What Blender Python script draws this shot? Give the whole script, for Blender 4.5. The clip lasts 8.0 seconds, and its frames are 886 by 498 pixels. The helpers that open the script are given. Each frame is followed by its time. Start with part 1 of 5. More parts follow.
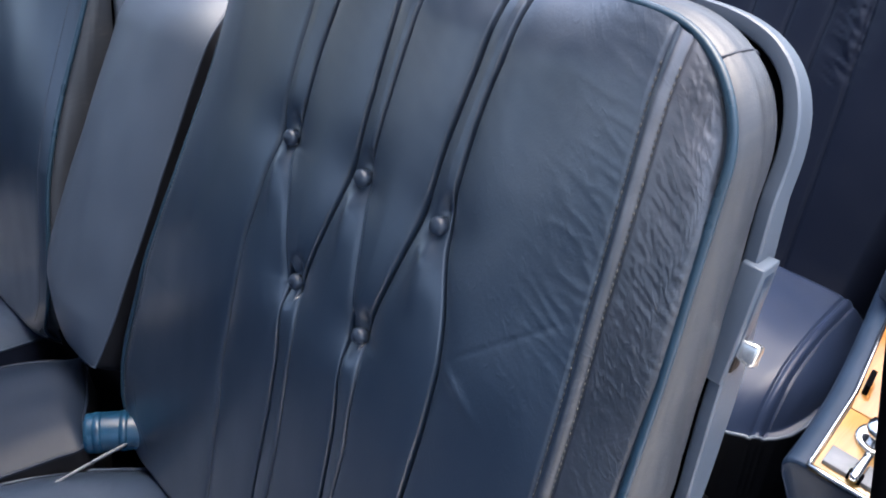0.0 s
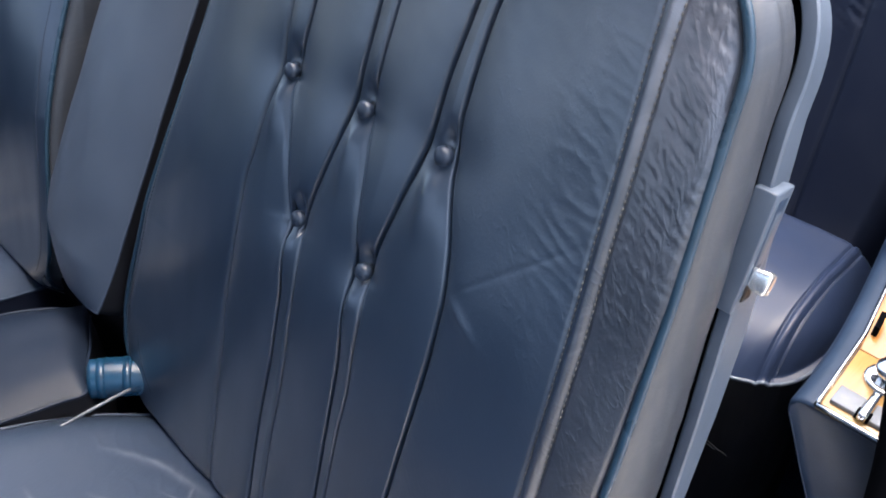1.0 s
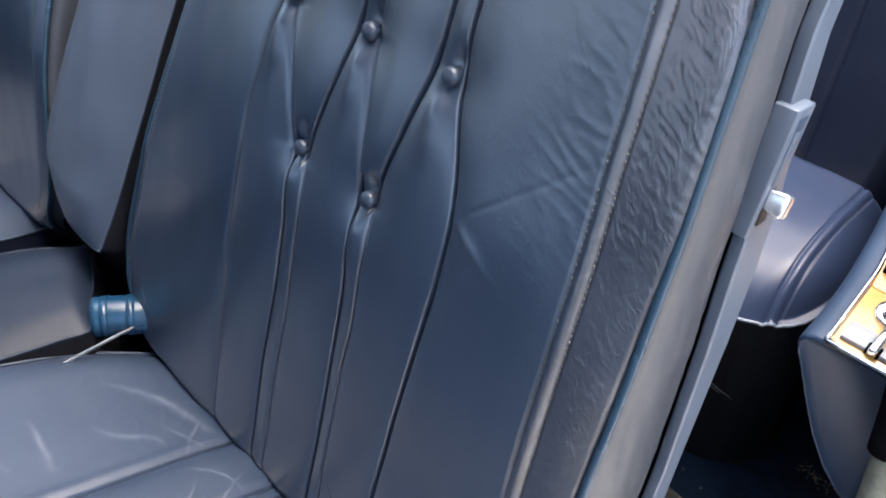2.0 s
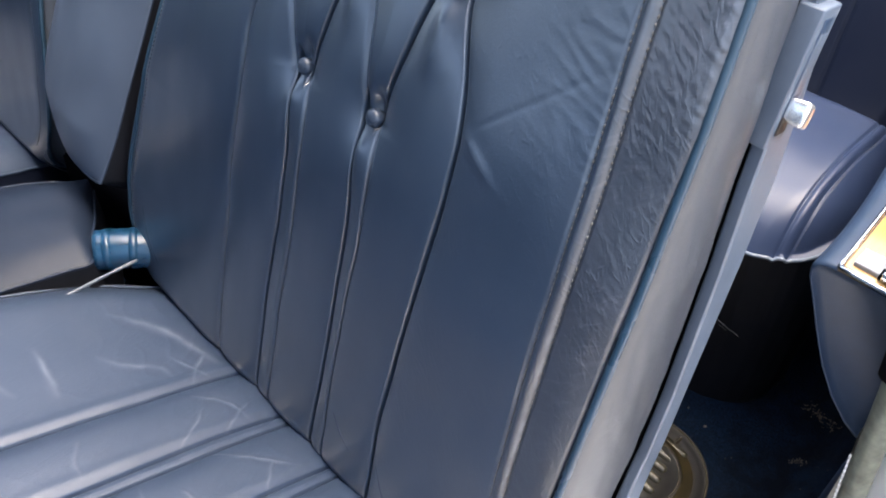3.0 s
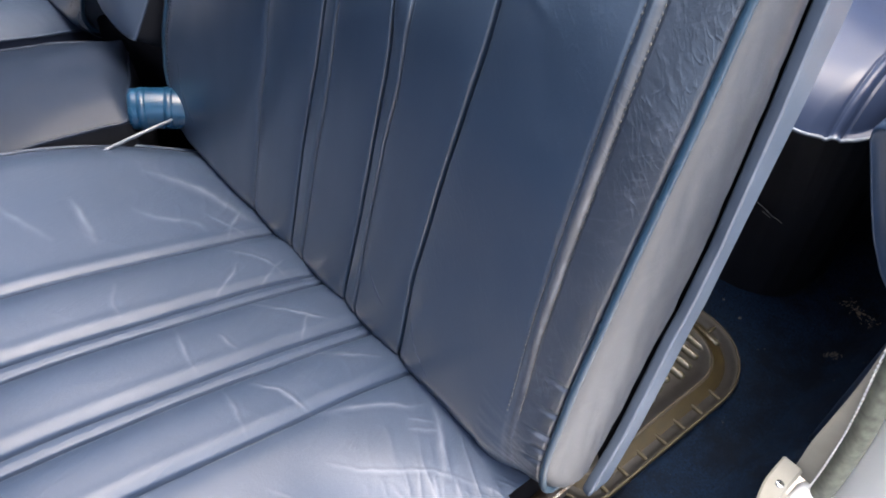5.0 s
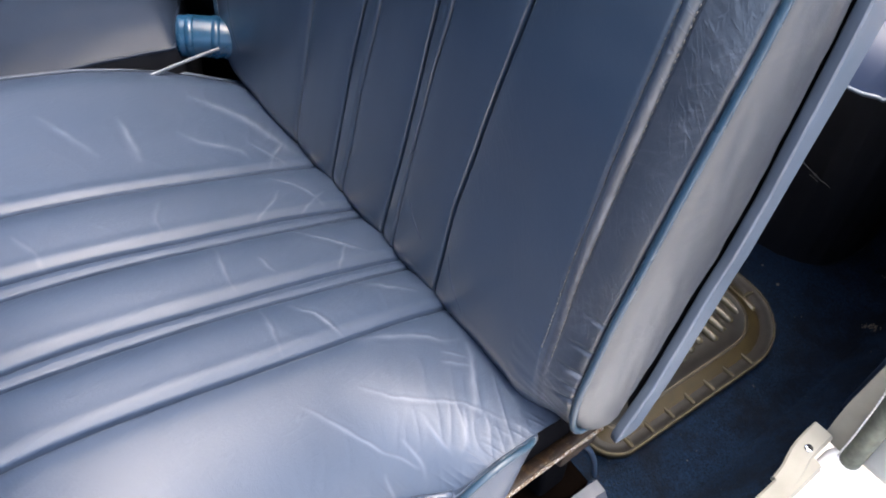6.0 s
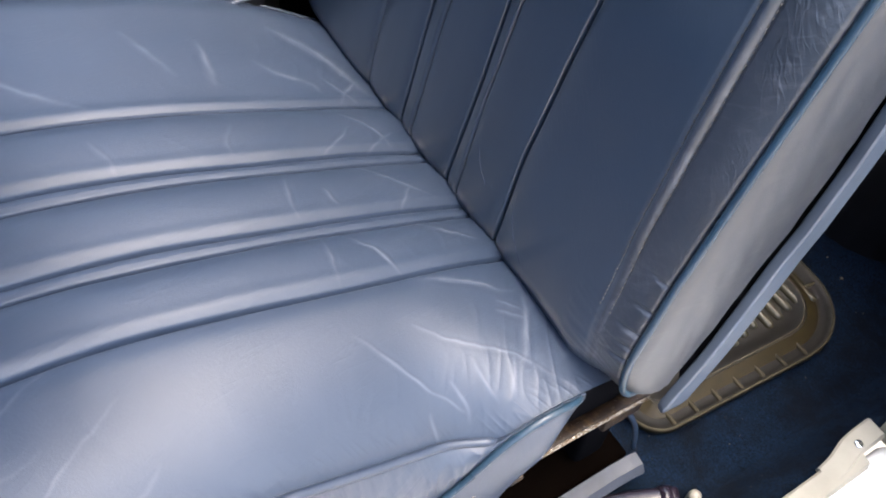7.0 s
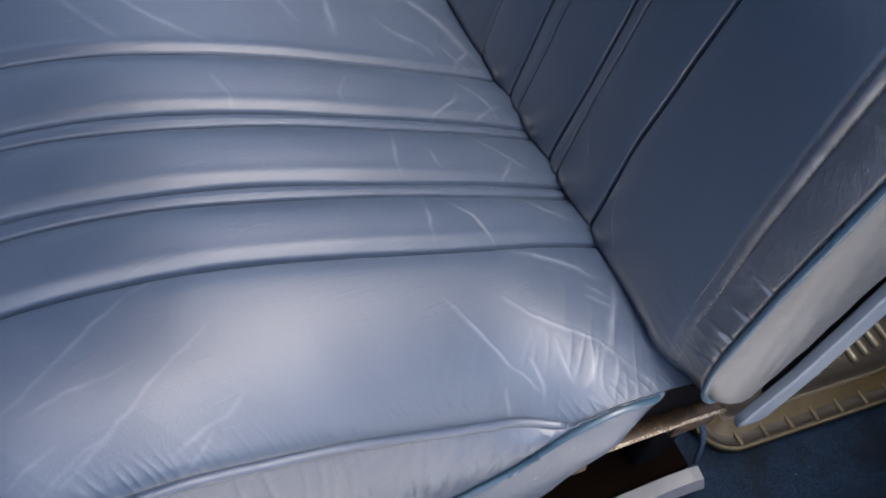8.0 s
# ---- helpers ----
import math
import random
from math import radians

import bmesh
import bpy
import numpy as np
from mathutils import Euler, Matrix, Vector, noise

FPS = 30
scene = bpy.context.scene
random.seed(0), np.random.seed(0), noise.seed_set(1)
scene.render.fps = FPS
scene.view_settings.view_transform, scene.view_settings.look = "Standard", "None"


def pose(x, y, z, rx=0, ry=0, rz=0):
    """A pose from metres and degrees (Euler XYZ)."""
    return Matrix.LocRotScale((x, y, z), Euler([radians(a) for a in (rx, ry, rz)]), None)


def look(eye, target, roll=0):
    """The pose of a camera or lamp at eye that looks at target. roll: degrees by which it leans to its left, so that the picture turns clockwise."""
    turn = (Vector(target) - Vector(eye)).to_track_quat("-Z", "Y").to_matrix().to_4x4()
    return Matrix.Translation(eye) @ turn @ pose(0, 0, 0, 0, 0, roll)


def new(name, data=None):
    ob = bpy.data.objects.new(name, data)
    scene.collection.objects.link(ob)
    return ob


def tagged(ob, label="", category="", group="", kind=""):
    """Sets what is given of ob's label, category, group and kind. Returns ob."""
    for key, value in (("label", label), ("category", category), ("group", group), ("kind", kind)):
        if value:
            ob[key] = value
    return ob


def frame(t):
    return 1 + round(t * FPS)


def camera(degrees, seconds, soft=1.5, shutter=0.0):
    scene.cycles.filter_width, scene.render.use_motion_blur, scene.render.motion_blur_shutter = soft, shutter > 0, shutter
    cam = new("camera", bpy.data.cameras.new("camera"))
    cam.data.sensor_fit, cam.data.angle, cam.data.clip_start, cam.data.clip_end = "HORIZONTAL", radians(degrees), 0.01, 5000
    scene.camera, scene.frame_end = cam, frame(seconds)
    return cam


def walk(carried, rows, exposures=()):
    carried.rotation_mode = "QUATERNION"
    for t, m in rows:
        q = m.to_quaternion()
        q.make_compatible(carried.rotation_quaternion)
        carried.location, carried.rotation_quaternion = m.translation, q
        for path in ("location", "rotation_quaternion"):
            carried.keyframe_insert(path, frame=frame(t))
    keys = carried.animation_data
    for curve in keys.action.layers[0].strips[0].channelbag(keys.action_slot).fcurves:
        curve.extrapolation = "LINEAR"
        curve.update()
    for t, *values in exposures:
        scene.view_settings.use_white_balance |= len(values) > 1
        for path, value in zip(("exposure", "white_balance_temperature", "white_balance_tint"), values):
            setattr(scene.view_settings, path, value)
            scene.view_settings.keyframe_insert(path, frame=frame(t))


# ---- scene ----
cam = camera(59.0, 8.0, soft=1.9)
PATH = [
    (0, (0.4190, -0.1399, 1.0356), (-0.1453, 0.4215, 0.4304), -0.00),
    (0.5, (0.4202, -0.1411, 1.0247), (-0.1359, 0.4083, 0.4011), -0.05),
    (1, (0.4222, -0.1448, 1.0122), (-0.1258, 0.3944, 0.3727), -0.24),
    (1.5, (0.4233, -0.1472, 1.0012), (-0.1148, 0.3788, 0.3426), -0.22),
    (3, (0.4290, -0.1601, 0.9631), (-0.0729, 0.3236, 0.2461), -0.27),
    (3.5, (0.4334, -0.1635, 0.9519), (-0.0584, 0.3012, 0.2156), -0.49),
    (4, (0.4377, -0.1700, 0.9398), (-0.0443, 0.2757, 0.1855), -0.63),
    (4.5, (0.4410, -0.1776, 0.9273), (-0.0337, 0.2501, 0.1580), -0.71),
    (6, (0.4541, -0.2056, 0.8977), (-0.0175, 0.1514, 0.0915), -0.48),
    (6.5, (0.4579, -0.2148, 0.8888), (-0.0177, 0.1147, 0.0731), -0.09),
    (7, (0.4603, -0.2260, 0.8802), (-0.0234, 0.0698, 0.0564), 0.42),
    (7.5, (0.4623, -0.2380, 0.8711), (-0.0365, 0.0251, 0.0453), 0.91),
    (8, (0.4606, -0.2541, 0.8655), (-0.0531, -0.0303, 0.0372), 1.99),
]
walk(cam, [(t, look(eye, target, roll)) for t, eye, target, roll in PATH], [(0, 1.64, 6120, 10), (1.5, 2.0, 6280, 10), (4, 2.32, 6450, 10), (6, 2.27, 6320, 10), (7, 2.12, 6400, 10), (8, 1.90, 6450, 10)])

# ---- world, sun and exposure ----
world = bpy.data.worlds.new("sky")
scene.world = world
world.use_nodes = True
wt = world.node_tree
sky = wt.nodes.new("ShaderNodeTexSky")
sky.sky_type, sky.sun_disc = "NISHITA", False
sky.air_density, sky.dust_density, sky.ozone_density = 1.0, 6.0, 0.6
sky.sun_elevation, sky.sun_rotation = radians(74), radians(24)
wt.links.new(sky.outputs[0], wt.nodes["Background"].inputs[0])
wt.nodes["Background"].inputs[1].default_value = 0.21
sun = new("sun", bpy.data.lights.new("sun", "SUN"))
sun.data.energy, sun.data.angle, sun.data.color = 0.58, radians(80), (1.0, 0.96, 0.90)
sun.matrix_world = look((0.28, 0.62, 2.6), (0, 0, 0.3))

# ---- small tools ----
REC = radians(20.4)
SR, CR = math.sin(REC), math.cos(REC)


def smooth01(t):
    t = np.clip(t, 0, 1)
    return t * t * (3 - 2 * t)


def vnoise(x, y, seed=0):
    """Smooth gradient noise on arrays, about -1 to 1."""
    x, y = np.broadcast_arrays(np.asarray(x, float), np.asarray(y, float))
    x, y = 0.83 * x - 0.56 * y + seed * 1.37, 0.56 * x + 0.83 * y - seed * 2.11
    xi, yi = np.floor(x).astype(np.int64), np.floor(y).astype(np.int64)
    fx, fy = x - xi, y - yi

    def corner(a, b):
        n = ((xi + a) * 374761393 + (yi + b) * 668265263 + seed * 144269) & 0x7FFFFFFF
        n = ((n ^ (n >> 13)) * 1274126177) & 0x7FFFFFFF
        w = ((n ^ (n >> 16)) & 0xFFFF) / 65536.0 * 2 * np.pi
        return np.cos(w) * (fx - a) + np.sin(w) * (fy - b)

    u, v = fx ** 3 * (fx * (fx * 6 - 15) + 10), fy ** 3 * (fy * (fy * 6 - 15) + 10)
    low = corner(0, 0) * (1 - u) + corner(1, 0) * u
    return 1.6 * (low * (1 - v) + (corner(0, 1) * (1 - u) + corner(1, 1) * u) * v)


def ridged(x, y, seed=0):
    """Thin ridges, 0 to 1."""
    return np.clip(1 - np.abs(vnoise(x, y, seed)) * 2.2, 0, 1) ** 2


def origin_of(ob):
    while ob.parent:
        ob = ob.parent
    return np.array(ob.location)


def thing(name, at, label, category, group="", kind=""):
    ob = new(name)
    ob.location = at
    ob.empty_display_size = 0.05
    return tagged(ob, label, category, group, kind)


def part(name, verts, faces, material, parent=None, label="", flat=False):
    """One mesh object in world coordinates, under a thing or a part."""
    me = bpy.data.meshes.new(name)
    v = np.asarray(verts, float).reshape(-1, 3)
    if parent is not None:
        v = v - origin_of(parent)
    me.from_pydata(v.tolist(), [], faces)
    me.materials.append(material)
    if not flat:
        me.polygons.foreach_set("use_smooth", [True] * len(me.polygons))
    me.update()
    ob = new(name, me)
    if parent is not None:
        ob.parent = parent
    return tagged(ob, label)


def bm_part(name, bm, material, parent=None, label="", flat=False):
    bm.verts.index_update()
    v = [tuple(p.co) for p in bm.verts]
    f = [[p.index for p in q.verts] for q in bm.faces]
    bm.free()
    return part(name, v, f, material, parent, label, flat)


def grid_faces(nv, nu, wrap=False, flip=False):
    fs = []
    for j in range(nv - 1):
        for i in range(nu if wrap else nu - 1):
            k = (i + 1) % nu
            q = [j * nu + i, j * nu + k, (j + 1) * nu + k, (j + 1) * nu + i]
            fs.append(q[::-1] if flip else q)
    return fs


def sheet(name, P, material, parent=None, label="", flip=False):
    nv, nu = P.shape[:2]
    return part(name, P, grid_faces(nv, nu, flip=flip), material, parent, label)


def slab(name, P, thick, material, parent=None, label="", flip=False):
    """A sheet with thickness: thick is the offset vector of its back."""
    nv, nu = P.shape[:2]
    Q = P + np.asarray(thick)
    fs = grid_faces(nv, nu, flip=flip) + [[a + nv * nu for a in q] for q in grid_faces(nv, nu, flip=not flip)]
    rim = [i for i in range(nu)] + [j * nu + nu - 1 for j in range(1, nv)] + [(nv - 1) * nu + i for i in range(nu - 2, -1, -1)] + [j * nu for j in range(nv - 2, 0, -1)]
    for a, b in zip(rim, rim[1:] + rim[:1]):
        q = [b, a, a + nv * nu, b + nv * nu]
        fs.append(q[::-1] if flip else q)
    return part(name, np.concatenate([P.reshape(-1, 3), Q.reshape(-1, 3)]), fs, material, parent, label)


def spline(points, step):
    """Even points along a smooth line through points."""
    p = np.asarray(points, float)
    q = np.vstack([2 * p[0] - p[1], p, 2 * p[-1] - p[-2]])
    out = []
    for i in range(1, len(q) - 2):
        for t in np.linspace(0, 1, 16, endpoint=False):
            a, b, c, d = q[i - 1], q[i], q[i + 1], q[i + 2]
            out.append(0.5 * (2 * b + (c - a) * t + (2 * a - 5 * b + 4 * c - d) * t * t + (3 * b - a - 3 * c + d) * t ** 3))
    out.append(p[-1])
    return even(np.array(out), step)


def even(p, step):
    d = np.r_[0, np.cumsum(np.linalg.norm(np.diff(p, axis=0), axis=1))]
    n = max(2, int(d[-1] / step) + 1)
    s = np.linspace(0, d[-1], n)
    return np.stack([np.interp(s, d, p[:, k]) for k in range(3)], axis=1)


def sweep(p, section, side):
    """Rings of a section (a, b) swept along p: a along side x tangent, b along the side vectors."""
    p = np.asarray(p, float)
    t = np.gradient(p, axis=0)
    t /= np.linalg.norm(t, axis=1)[:, None]
    b = np.broadcast_to(np.asarray(side, float), p.shape)
    b = b - t * np.sum(b * t, axis=1)[:, None]
    b = b / np.linalg.norm(b, axis=1)[:, None]
    a = np.cross(b, t)
    sec = np.asarray(section, float)
    return p[:, None] + sec[None, :, :1] * a[:, None] + sec[None, :, 1:] * b[:, None]


def swept(name, p, section, side, material, parent=None, label="", flat=False):
    R = sweep(p, section, side)
    nv, nu = R.shape[:2]
    fs = grid_faces(nv, nu, wrap=True)
    fs += [list(range(nu))[::-1], [(nv - 1) * nu + i for i in range(nu)]]
    return part(name, R, fs, material, parent, label, flat)


def circle(r, n=10, ry=None):
    return [(r * math.cos(2 * math.pi * k / n), (ry or r) * math.sin(2 * math.pi * k / n)) for k in range(n)]


def tube(name, p, r, material, parent=None, label="", n=10, side=(0.3, 0.2, 1)):
    return swept(name, p, circle(r, n), side, material, parent, label)


def box_bm(lo, hi, bevel=0.0, segments=2):
    bm = bmesh.new()
    bmesh.ops.create_cube(bm, size=1)
    lo, hi = Vector(lo), Vector(hi)
    for v in bm.verts:
        v.co = Vector([lo[k] + (v.co[k] + 0.5) * (hi[k] - lo[k]) for k in range(3)])
    if bevel:
        bmesh.ops.bevel(bm, geom=bm.edges[:], offset=bevel, segments=segments, profile=0.5, affect="EDGES")
    return bm


def box(name, lo, hi, bevel, material, parent=None, label="", m=None, flat=False):
    bm = box_bm(lo, hi, bevel)
    if m is not None:
        bm.transform(m)
    return bm_part(name, bm, material, parent, label, flat)


def lathe(name, profile, m, material, parent=None, label="", n=24):
    """A turned shape: profile of (radius, height), placed by m."""
    v = [m @ Vector((r * math.cos(2 * math.pi * k / n), r * math.sin(2 * math.pi * k / n), h)) for r, h in profile for k in range(n)]
    fs = grid_faces(len(profile), n, wrap=True) + [list(range(n))[::-1], [(len(profile) - 1) * n + k for k in range(n)]]
    return part(name, [tuple(q) for q in v], fs, material, parent, label)


def stitch_row(name, p, nrm, step, length, r, material, parent, label=""):
    """Single stitches, one beside the other, along p."""
    p = even(np.asarray(p), step)
    t = np.gradient(p, axis=0)
    t /= np.linalg.norm(t, axis=1)[:, None]
    n = np.asarray(nrm, float) / np.linalg.norm(nrm)
    vs, fs = [], []
    for q, d in zip(p, t):
        b = np.cross(d, n)
        k = len(vs)
        L = length * random.uniform(0.85, 1.1) / 2
        d = d + b * random.uniform(-0.12, 0.12)
        for a, w in ((-L, 0.45), (0, 1.0), (L, 0.45)):
            for u, h in ((-1, -0.5), (1, -0.5), (0.7, 0.8), (-0.7, 0.8)):
                vs.append(q + d * a + b * u * r * w + n * h * r * w)
        for s in (0, 4):
            for e in range(4):
                f = (e + 1) % 4
                fs.append([k + s + e, k + s + f, k + s + 4 + f, k + s + 4 + e])
        fs += [[k + 3, k + 2, k + 1, k], [k + 8, k + 9, k + 10, k + 11]]
    ob = part(name, vs, fs, material, parent, label)
    return tagged(ob, kind="stuff")


# ---- materials ----
class Nodes:
    def __init__(self, name):
        self.m = bpy.data.materials.new(name)
        self.m.use_nodes = True
        self.t = self.m.node_tree
        self.b = self.t.nodes["Principled BSDF"]
        self.tc = self.t.nodes.new("ShaderNodeTexCoord")

    def add(self, kind, **inputs):
        n = self.t.nodes.new(kind)
        for k, v in inputs.items():
            self.put(n.inputs[k.replace("_", " ")], v)
        return n

    def put(self, socket, v):
        if isinstance(v, bpy.types.NodeSocket):
            self.t.links.new(v, socket)
        else:
            socket.default_value = v

    def set(self, **inputs):
        for k, v in inputs.items():
            self.put(self.b.inputs[k.replace("_", " ")], v)

    def scaled(self, s, rot=(0, 0, 0)):
        n = self.add("ShaderNodeMapping", Vector=self.tc.outputs["Object"])
        n.inputs["Scale"].default_value = s if isinstance(s, tuple) else (s, s, s)
        n.inputs["Rotation"].default_value = rot
        return n.outputs[0]

    def noise(self, scale, detail=3.0, vec=None, rough=0.55, distort=0.0):
        n = self.add("ShaderNodeTexNoise", Scale=scale, Detail=detail, Roughness=rough, Distortion=distort)
        self.put(n.inputs["Vector"], vec or self.tc.outputs["Object"])
        return n.outputs[0]

    def ramp(self, v, lo, hi, a=0.0, b=1.0):
        n = self.add("ShaderNodeMapRange", Value=v)
        n.inputs["From Min"].default_value, n.inputs["From Max"].default_value = lo, hi
        n.inputs["To Min"].default_value, n.inputs["To Max"].default_value = a, b
        return n.outputs[0]

    def math(self, op, a, b):
        n = self.t.nodes.new("ShaderNodeMath")
        n.operation = op
        self.put(n.inputs[0], a), self.put(n.inputs[1], b)
        return n.outputs[0]

    def mix(self, f, a, b):
        n = self.t.nodes.new("ShaderNodeMix")
        n.data_type = "RGBA"
        self.put(n.inputs["Factor"], f)
        for s, v in ((6, a), (7, b)):
            self.put(n.inputs[s], v if isinstance(v, bpy.types.NodeSocket) else (*v, 1))
        return n.outputs[2]

    def bump(self, h, dist, strength=1.0, under=None):
        n = self.add("ShaderNodeBump", Height=h, Distance=dist, Strength=strength)
        if under:
            self.put(n.inputs["Normal"], under)
        return n.outputs[0]


def leather(name, base, worn, rough=0.42, wear_sheen=0.5, gloss=0.5, wrinkle=0.0, turn=(0.0, 0.0, 0.0), size=(0.03, 0.03, 0.0045), scuff=0.0, coat=0.0):
    """Dyed hide: fine grain, uneven dye, and pale cracks where it has creased."""
    n = Nodes(name)
    grain = n.noise(650.0, 2.0, rough=0.6)
    broad = n.noise(5.0, 3.0)
    mid = n.noise(38.0, 2.0, rough=0.5)
    col = n.mix(n.ramp(broad, 0.3, 0.7), tuple(c * 0.9 for c in base), tuple(c * 1.1 for c in base))
    col = n.mix(n.ramp(mid, 0.4, 0.8, 0, 0.03), col, worn)
    if scuff:
        w = n.add("ShaderNodeMapping", Vector=n.tc.outputs["Object"])
        w.vector_type = "TEXTURE"
        w.inputs["Rotation"].default_value = (0.0, -0.5, 0.0)
        w.inputs["Scale"].default_value = (0.020, 0.04, 0.006)
        smoke = n.ramp(n.noise(1.0, 4.0, w.outputs[0], 0.6, 1.0), 0.48, 0.75)
        smoke = n.math("MULTIPLY", smoke, n.ramp(n.noise(16.0, 2.0), 0.40, 0.62))
        col = n.mix(n.math("MULTIPLY", smoke, scuff), col, worn)
    # mask of worn creases and seam, plus sheen painted on the upper backrest
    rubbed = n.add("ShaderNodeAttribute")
    rubbed.attribute_name = "wear_sheen"
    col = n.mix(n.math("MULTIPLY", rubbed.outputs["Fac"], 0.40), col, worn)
    b1 = n.bump(grain, 0.00035, 0.30)
    b2 = n.bump(n.noise(190.0, 3.0), 0.0006, 0.12, b1)
    b3 = n.bump(mid, 0.0010, 0.08, b2)
    b4 = b3
    if wrinkle:
        for k, (part_size, share) in enumerate(((1.0, 1.0), (0.45, 0.6))):
            w = n.add("ShaderNodeMapping", Vector=n.tc.outputs["Object"])
            w.vector_type = "TEXTURE"
            w.inputs["Rotation"].default_value = (turn[0] + 0.1 * k, turn[1] - 0.25 * k, turn[2] + 0.3 * k)
            w.inputs["Scale"].default_value = tuple(c * part_size for c in size)
            v = n.noise(1.0, 1.0, w.outputs[0], 0.5, 0.5)
            rid = n.ramp(n.math("ABSOLUTE", n.math("SUBTRACT", v, 0.5), 0.0), 0.0, 0.05, 1.0, 0.0)
            rid = n.math("MULTIPLY", rid, n.ramp(n.noise(22.0 + 9 * k, 2.0), 0.42, 0.62))
            b4 = n.bump(rid, 0.0012 * part_size, wrinkle * share, b4)
            col = n.mix(n.math("MULTIPLY", rid, 0.10 * wrinkle), col, worn)
    n.set(Base_Color=col, Roughness=n.ramp(mid, 0.3, 0.75, rough - 0.02, rough + 0.02), Normal=b4)
    n.b.inputs["Specular IOR Level"].default_value = gloss
    n.b.inputs["Coat Weight"].default_value = coat
    n.b.inputs["Coat Roughness"].default_value = rough - 0.04
    return n.m


def plain(name, base, rough=0.5, metal=0.0, vary=0.12, scale=30.0, bump=0.0003, grain=None):
    """Paint, plastic or metal with slight unevenness."""
    n = Nodes(name)
    v = n.noise(scale, 5.0, rough=0.6)
    col = n.mix(n.ramp(v, 0.3, 0.7), tuple(c * (1 - vary) for c in base), tuple(min(1, c * (1 + vary)) for c in base))
    nm = n.bump(v, bump, 0.4)
    if grain:
        nm = n.bump(n.noise(grain, 2.0), 0.0002, 0.5, nm)
    n.set(Base_Color=col, Roughness=n.ramp(n.noise(scale * 0.4, 3.0), 0.3, 0.7, max(0.03, rough - 0.08), rough + 0.08), Metallic=metal, Normal=nm)
    return n.m


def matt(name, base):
    """Near-black and without gloss, for deep shade and black parts."""
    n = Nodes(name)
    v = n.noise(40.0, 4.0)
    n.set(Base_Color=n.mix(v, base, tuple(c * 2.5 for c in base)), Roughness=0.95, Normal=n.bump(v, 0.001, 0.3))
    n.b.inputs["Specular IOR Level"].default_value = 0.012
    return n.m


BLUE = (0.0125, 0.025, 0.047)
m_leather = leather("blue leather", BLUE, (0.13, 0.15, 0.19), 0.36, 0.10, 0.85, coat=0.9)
# cushion base is lighter than BLUE: sky sheen put into the colour
m_cushion = leather("worn, sky-lit blue leather", (0.024, 0.039, 0.069), (0.22, 0.24, 0.29), 0.46, 0.06, 0.66, 0.12, (0, 0, 1.85), (0.07, 0.006, 0.07), coat=0.3)
m_bolster = leather("wrinkled blue leather", (0.016, 0.022, 0.034), (0.16, 0.165, 0.195), 0.38, 0.10, 0.75, 0.25, (0, 0.95, 0), (0.024, 0.03, 0.0050), 0.35, 0.9)
m_outer = leather("creased blue leather", BLUE, (0.13, 0.15, 0.19), 0.37, 0.10, 0.85, 0.12, (0, 0.95, 0), (0.03, 0.03, 0.0055), coat=0.9)
# lighter than m_rear: overhead light on the rear cushion put into the dye
m_rear_cushion = leather("top-lit blue rear leather", (0.017, 0.027, 0.058), (0.05, 0.06, 0.09), 0.38, 0.05, 0.36)
m_crease = leather("cracked pale leather", (0.055, 0.070, 0.098), (0.2, 0.2, 0.23), 0.45, 0.0, 0.4)
# paler and greyer than the seat's blue: door light put into the dye
m_side = leather("lit side leather", (0.038, 0.043, 0.053), (0.20, 0.19, 0.17), 0.40, 0.15, 0.65, 0.05, (0, 0.6, 0), (0.04, 0.02, 0.012), 0.15)
m_arm = leather("smooth blue leather", (0.038, 0.054, 0.082), (0.14, 0.17, 0.22), 0.52, 0.05, 0.6, coat=0.3)
# centre cushion's dye is darkened to stand in for its shade
m_pad = leather("shade-dark satin leather", (0.010, 0.016, 0.029), (0.12, 0.13, 0.16), 0.42, 0.05, 0.20)
# darker than m_rear_cushion; on inner seat sides it stands in for shade
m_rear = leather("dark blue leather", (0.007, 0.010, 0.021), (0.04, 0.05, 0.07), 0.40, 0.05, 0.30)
m_piping = plain("light blue piping", (0.018, 0.042, 0.068), 0.32, 0, 0.15, 60)
m_pale = plain("pale piping", (0.17, 0.18, 0.20), 0.40, 0, 0.2, 80)
m_shell = plain("blue grey trim", (0.084, 0.106, 0.140), 0.38, 0, 0.1, 25, grain=700)
m_vinyl = plain("navy vinyl", (0.020, 0.036, 0.066), 0.48, 0, 0.15, 20, grain=600)
m_vinyl.node_tree.nodes["Principled BSDF"].inputs["Specular IOR Level"].default_value = 0.35
# serves real black parts and also gaps that only lie in shade
m_black = matt("black parts and shade", (0.002, 0.002, 0.0025))
# brown taken almost to black: shade of the hollow put into the colour
m_hollow = matt("shade-dark brown steel", (0.0010, 0.0006, 0.0004))
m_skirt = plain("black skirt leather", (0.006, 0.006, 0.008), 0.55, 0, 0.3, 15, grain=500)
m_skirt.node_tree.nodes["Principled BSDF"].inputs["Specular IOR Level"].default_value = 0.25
m_chrome = plain("chrome", (0.75, 0.75, 0.74), 0.09, 1.0, 0.04, 40, 0.00005)
m_bright = plain("polished catch metal", (0.82, 0.82, 0.81), 0.22, 0.85, 0.05, 60, 0.0001)
m_rail = plain("grey painted steel", (0.036, 0.043, 0.058), 0.5, 0.0, 0.15, 60)
m_steel = plain("grey steel", (0.24, 0.25, 0.27), 0.55, 0.3, 0.15, 60)
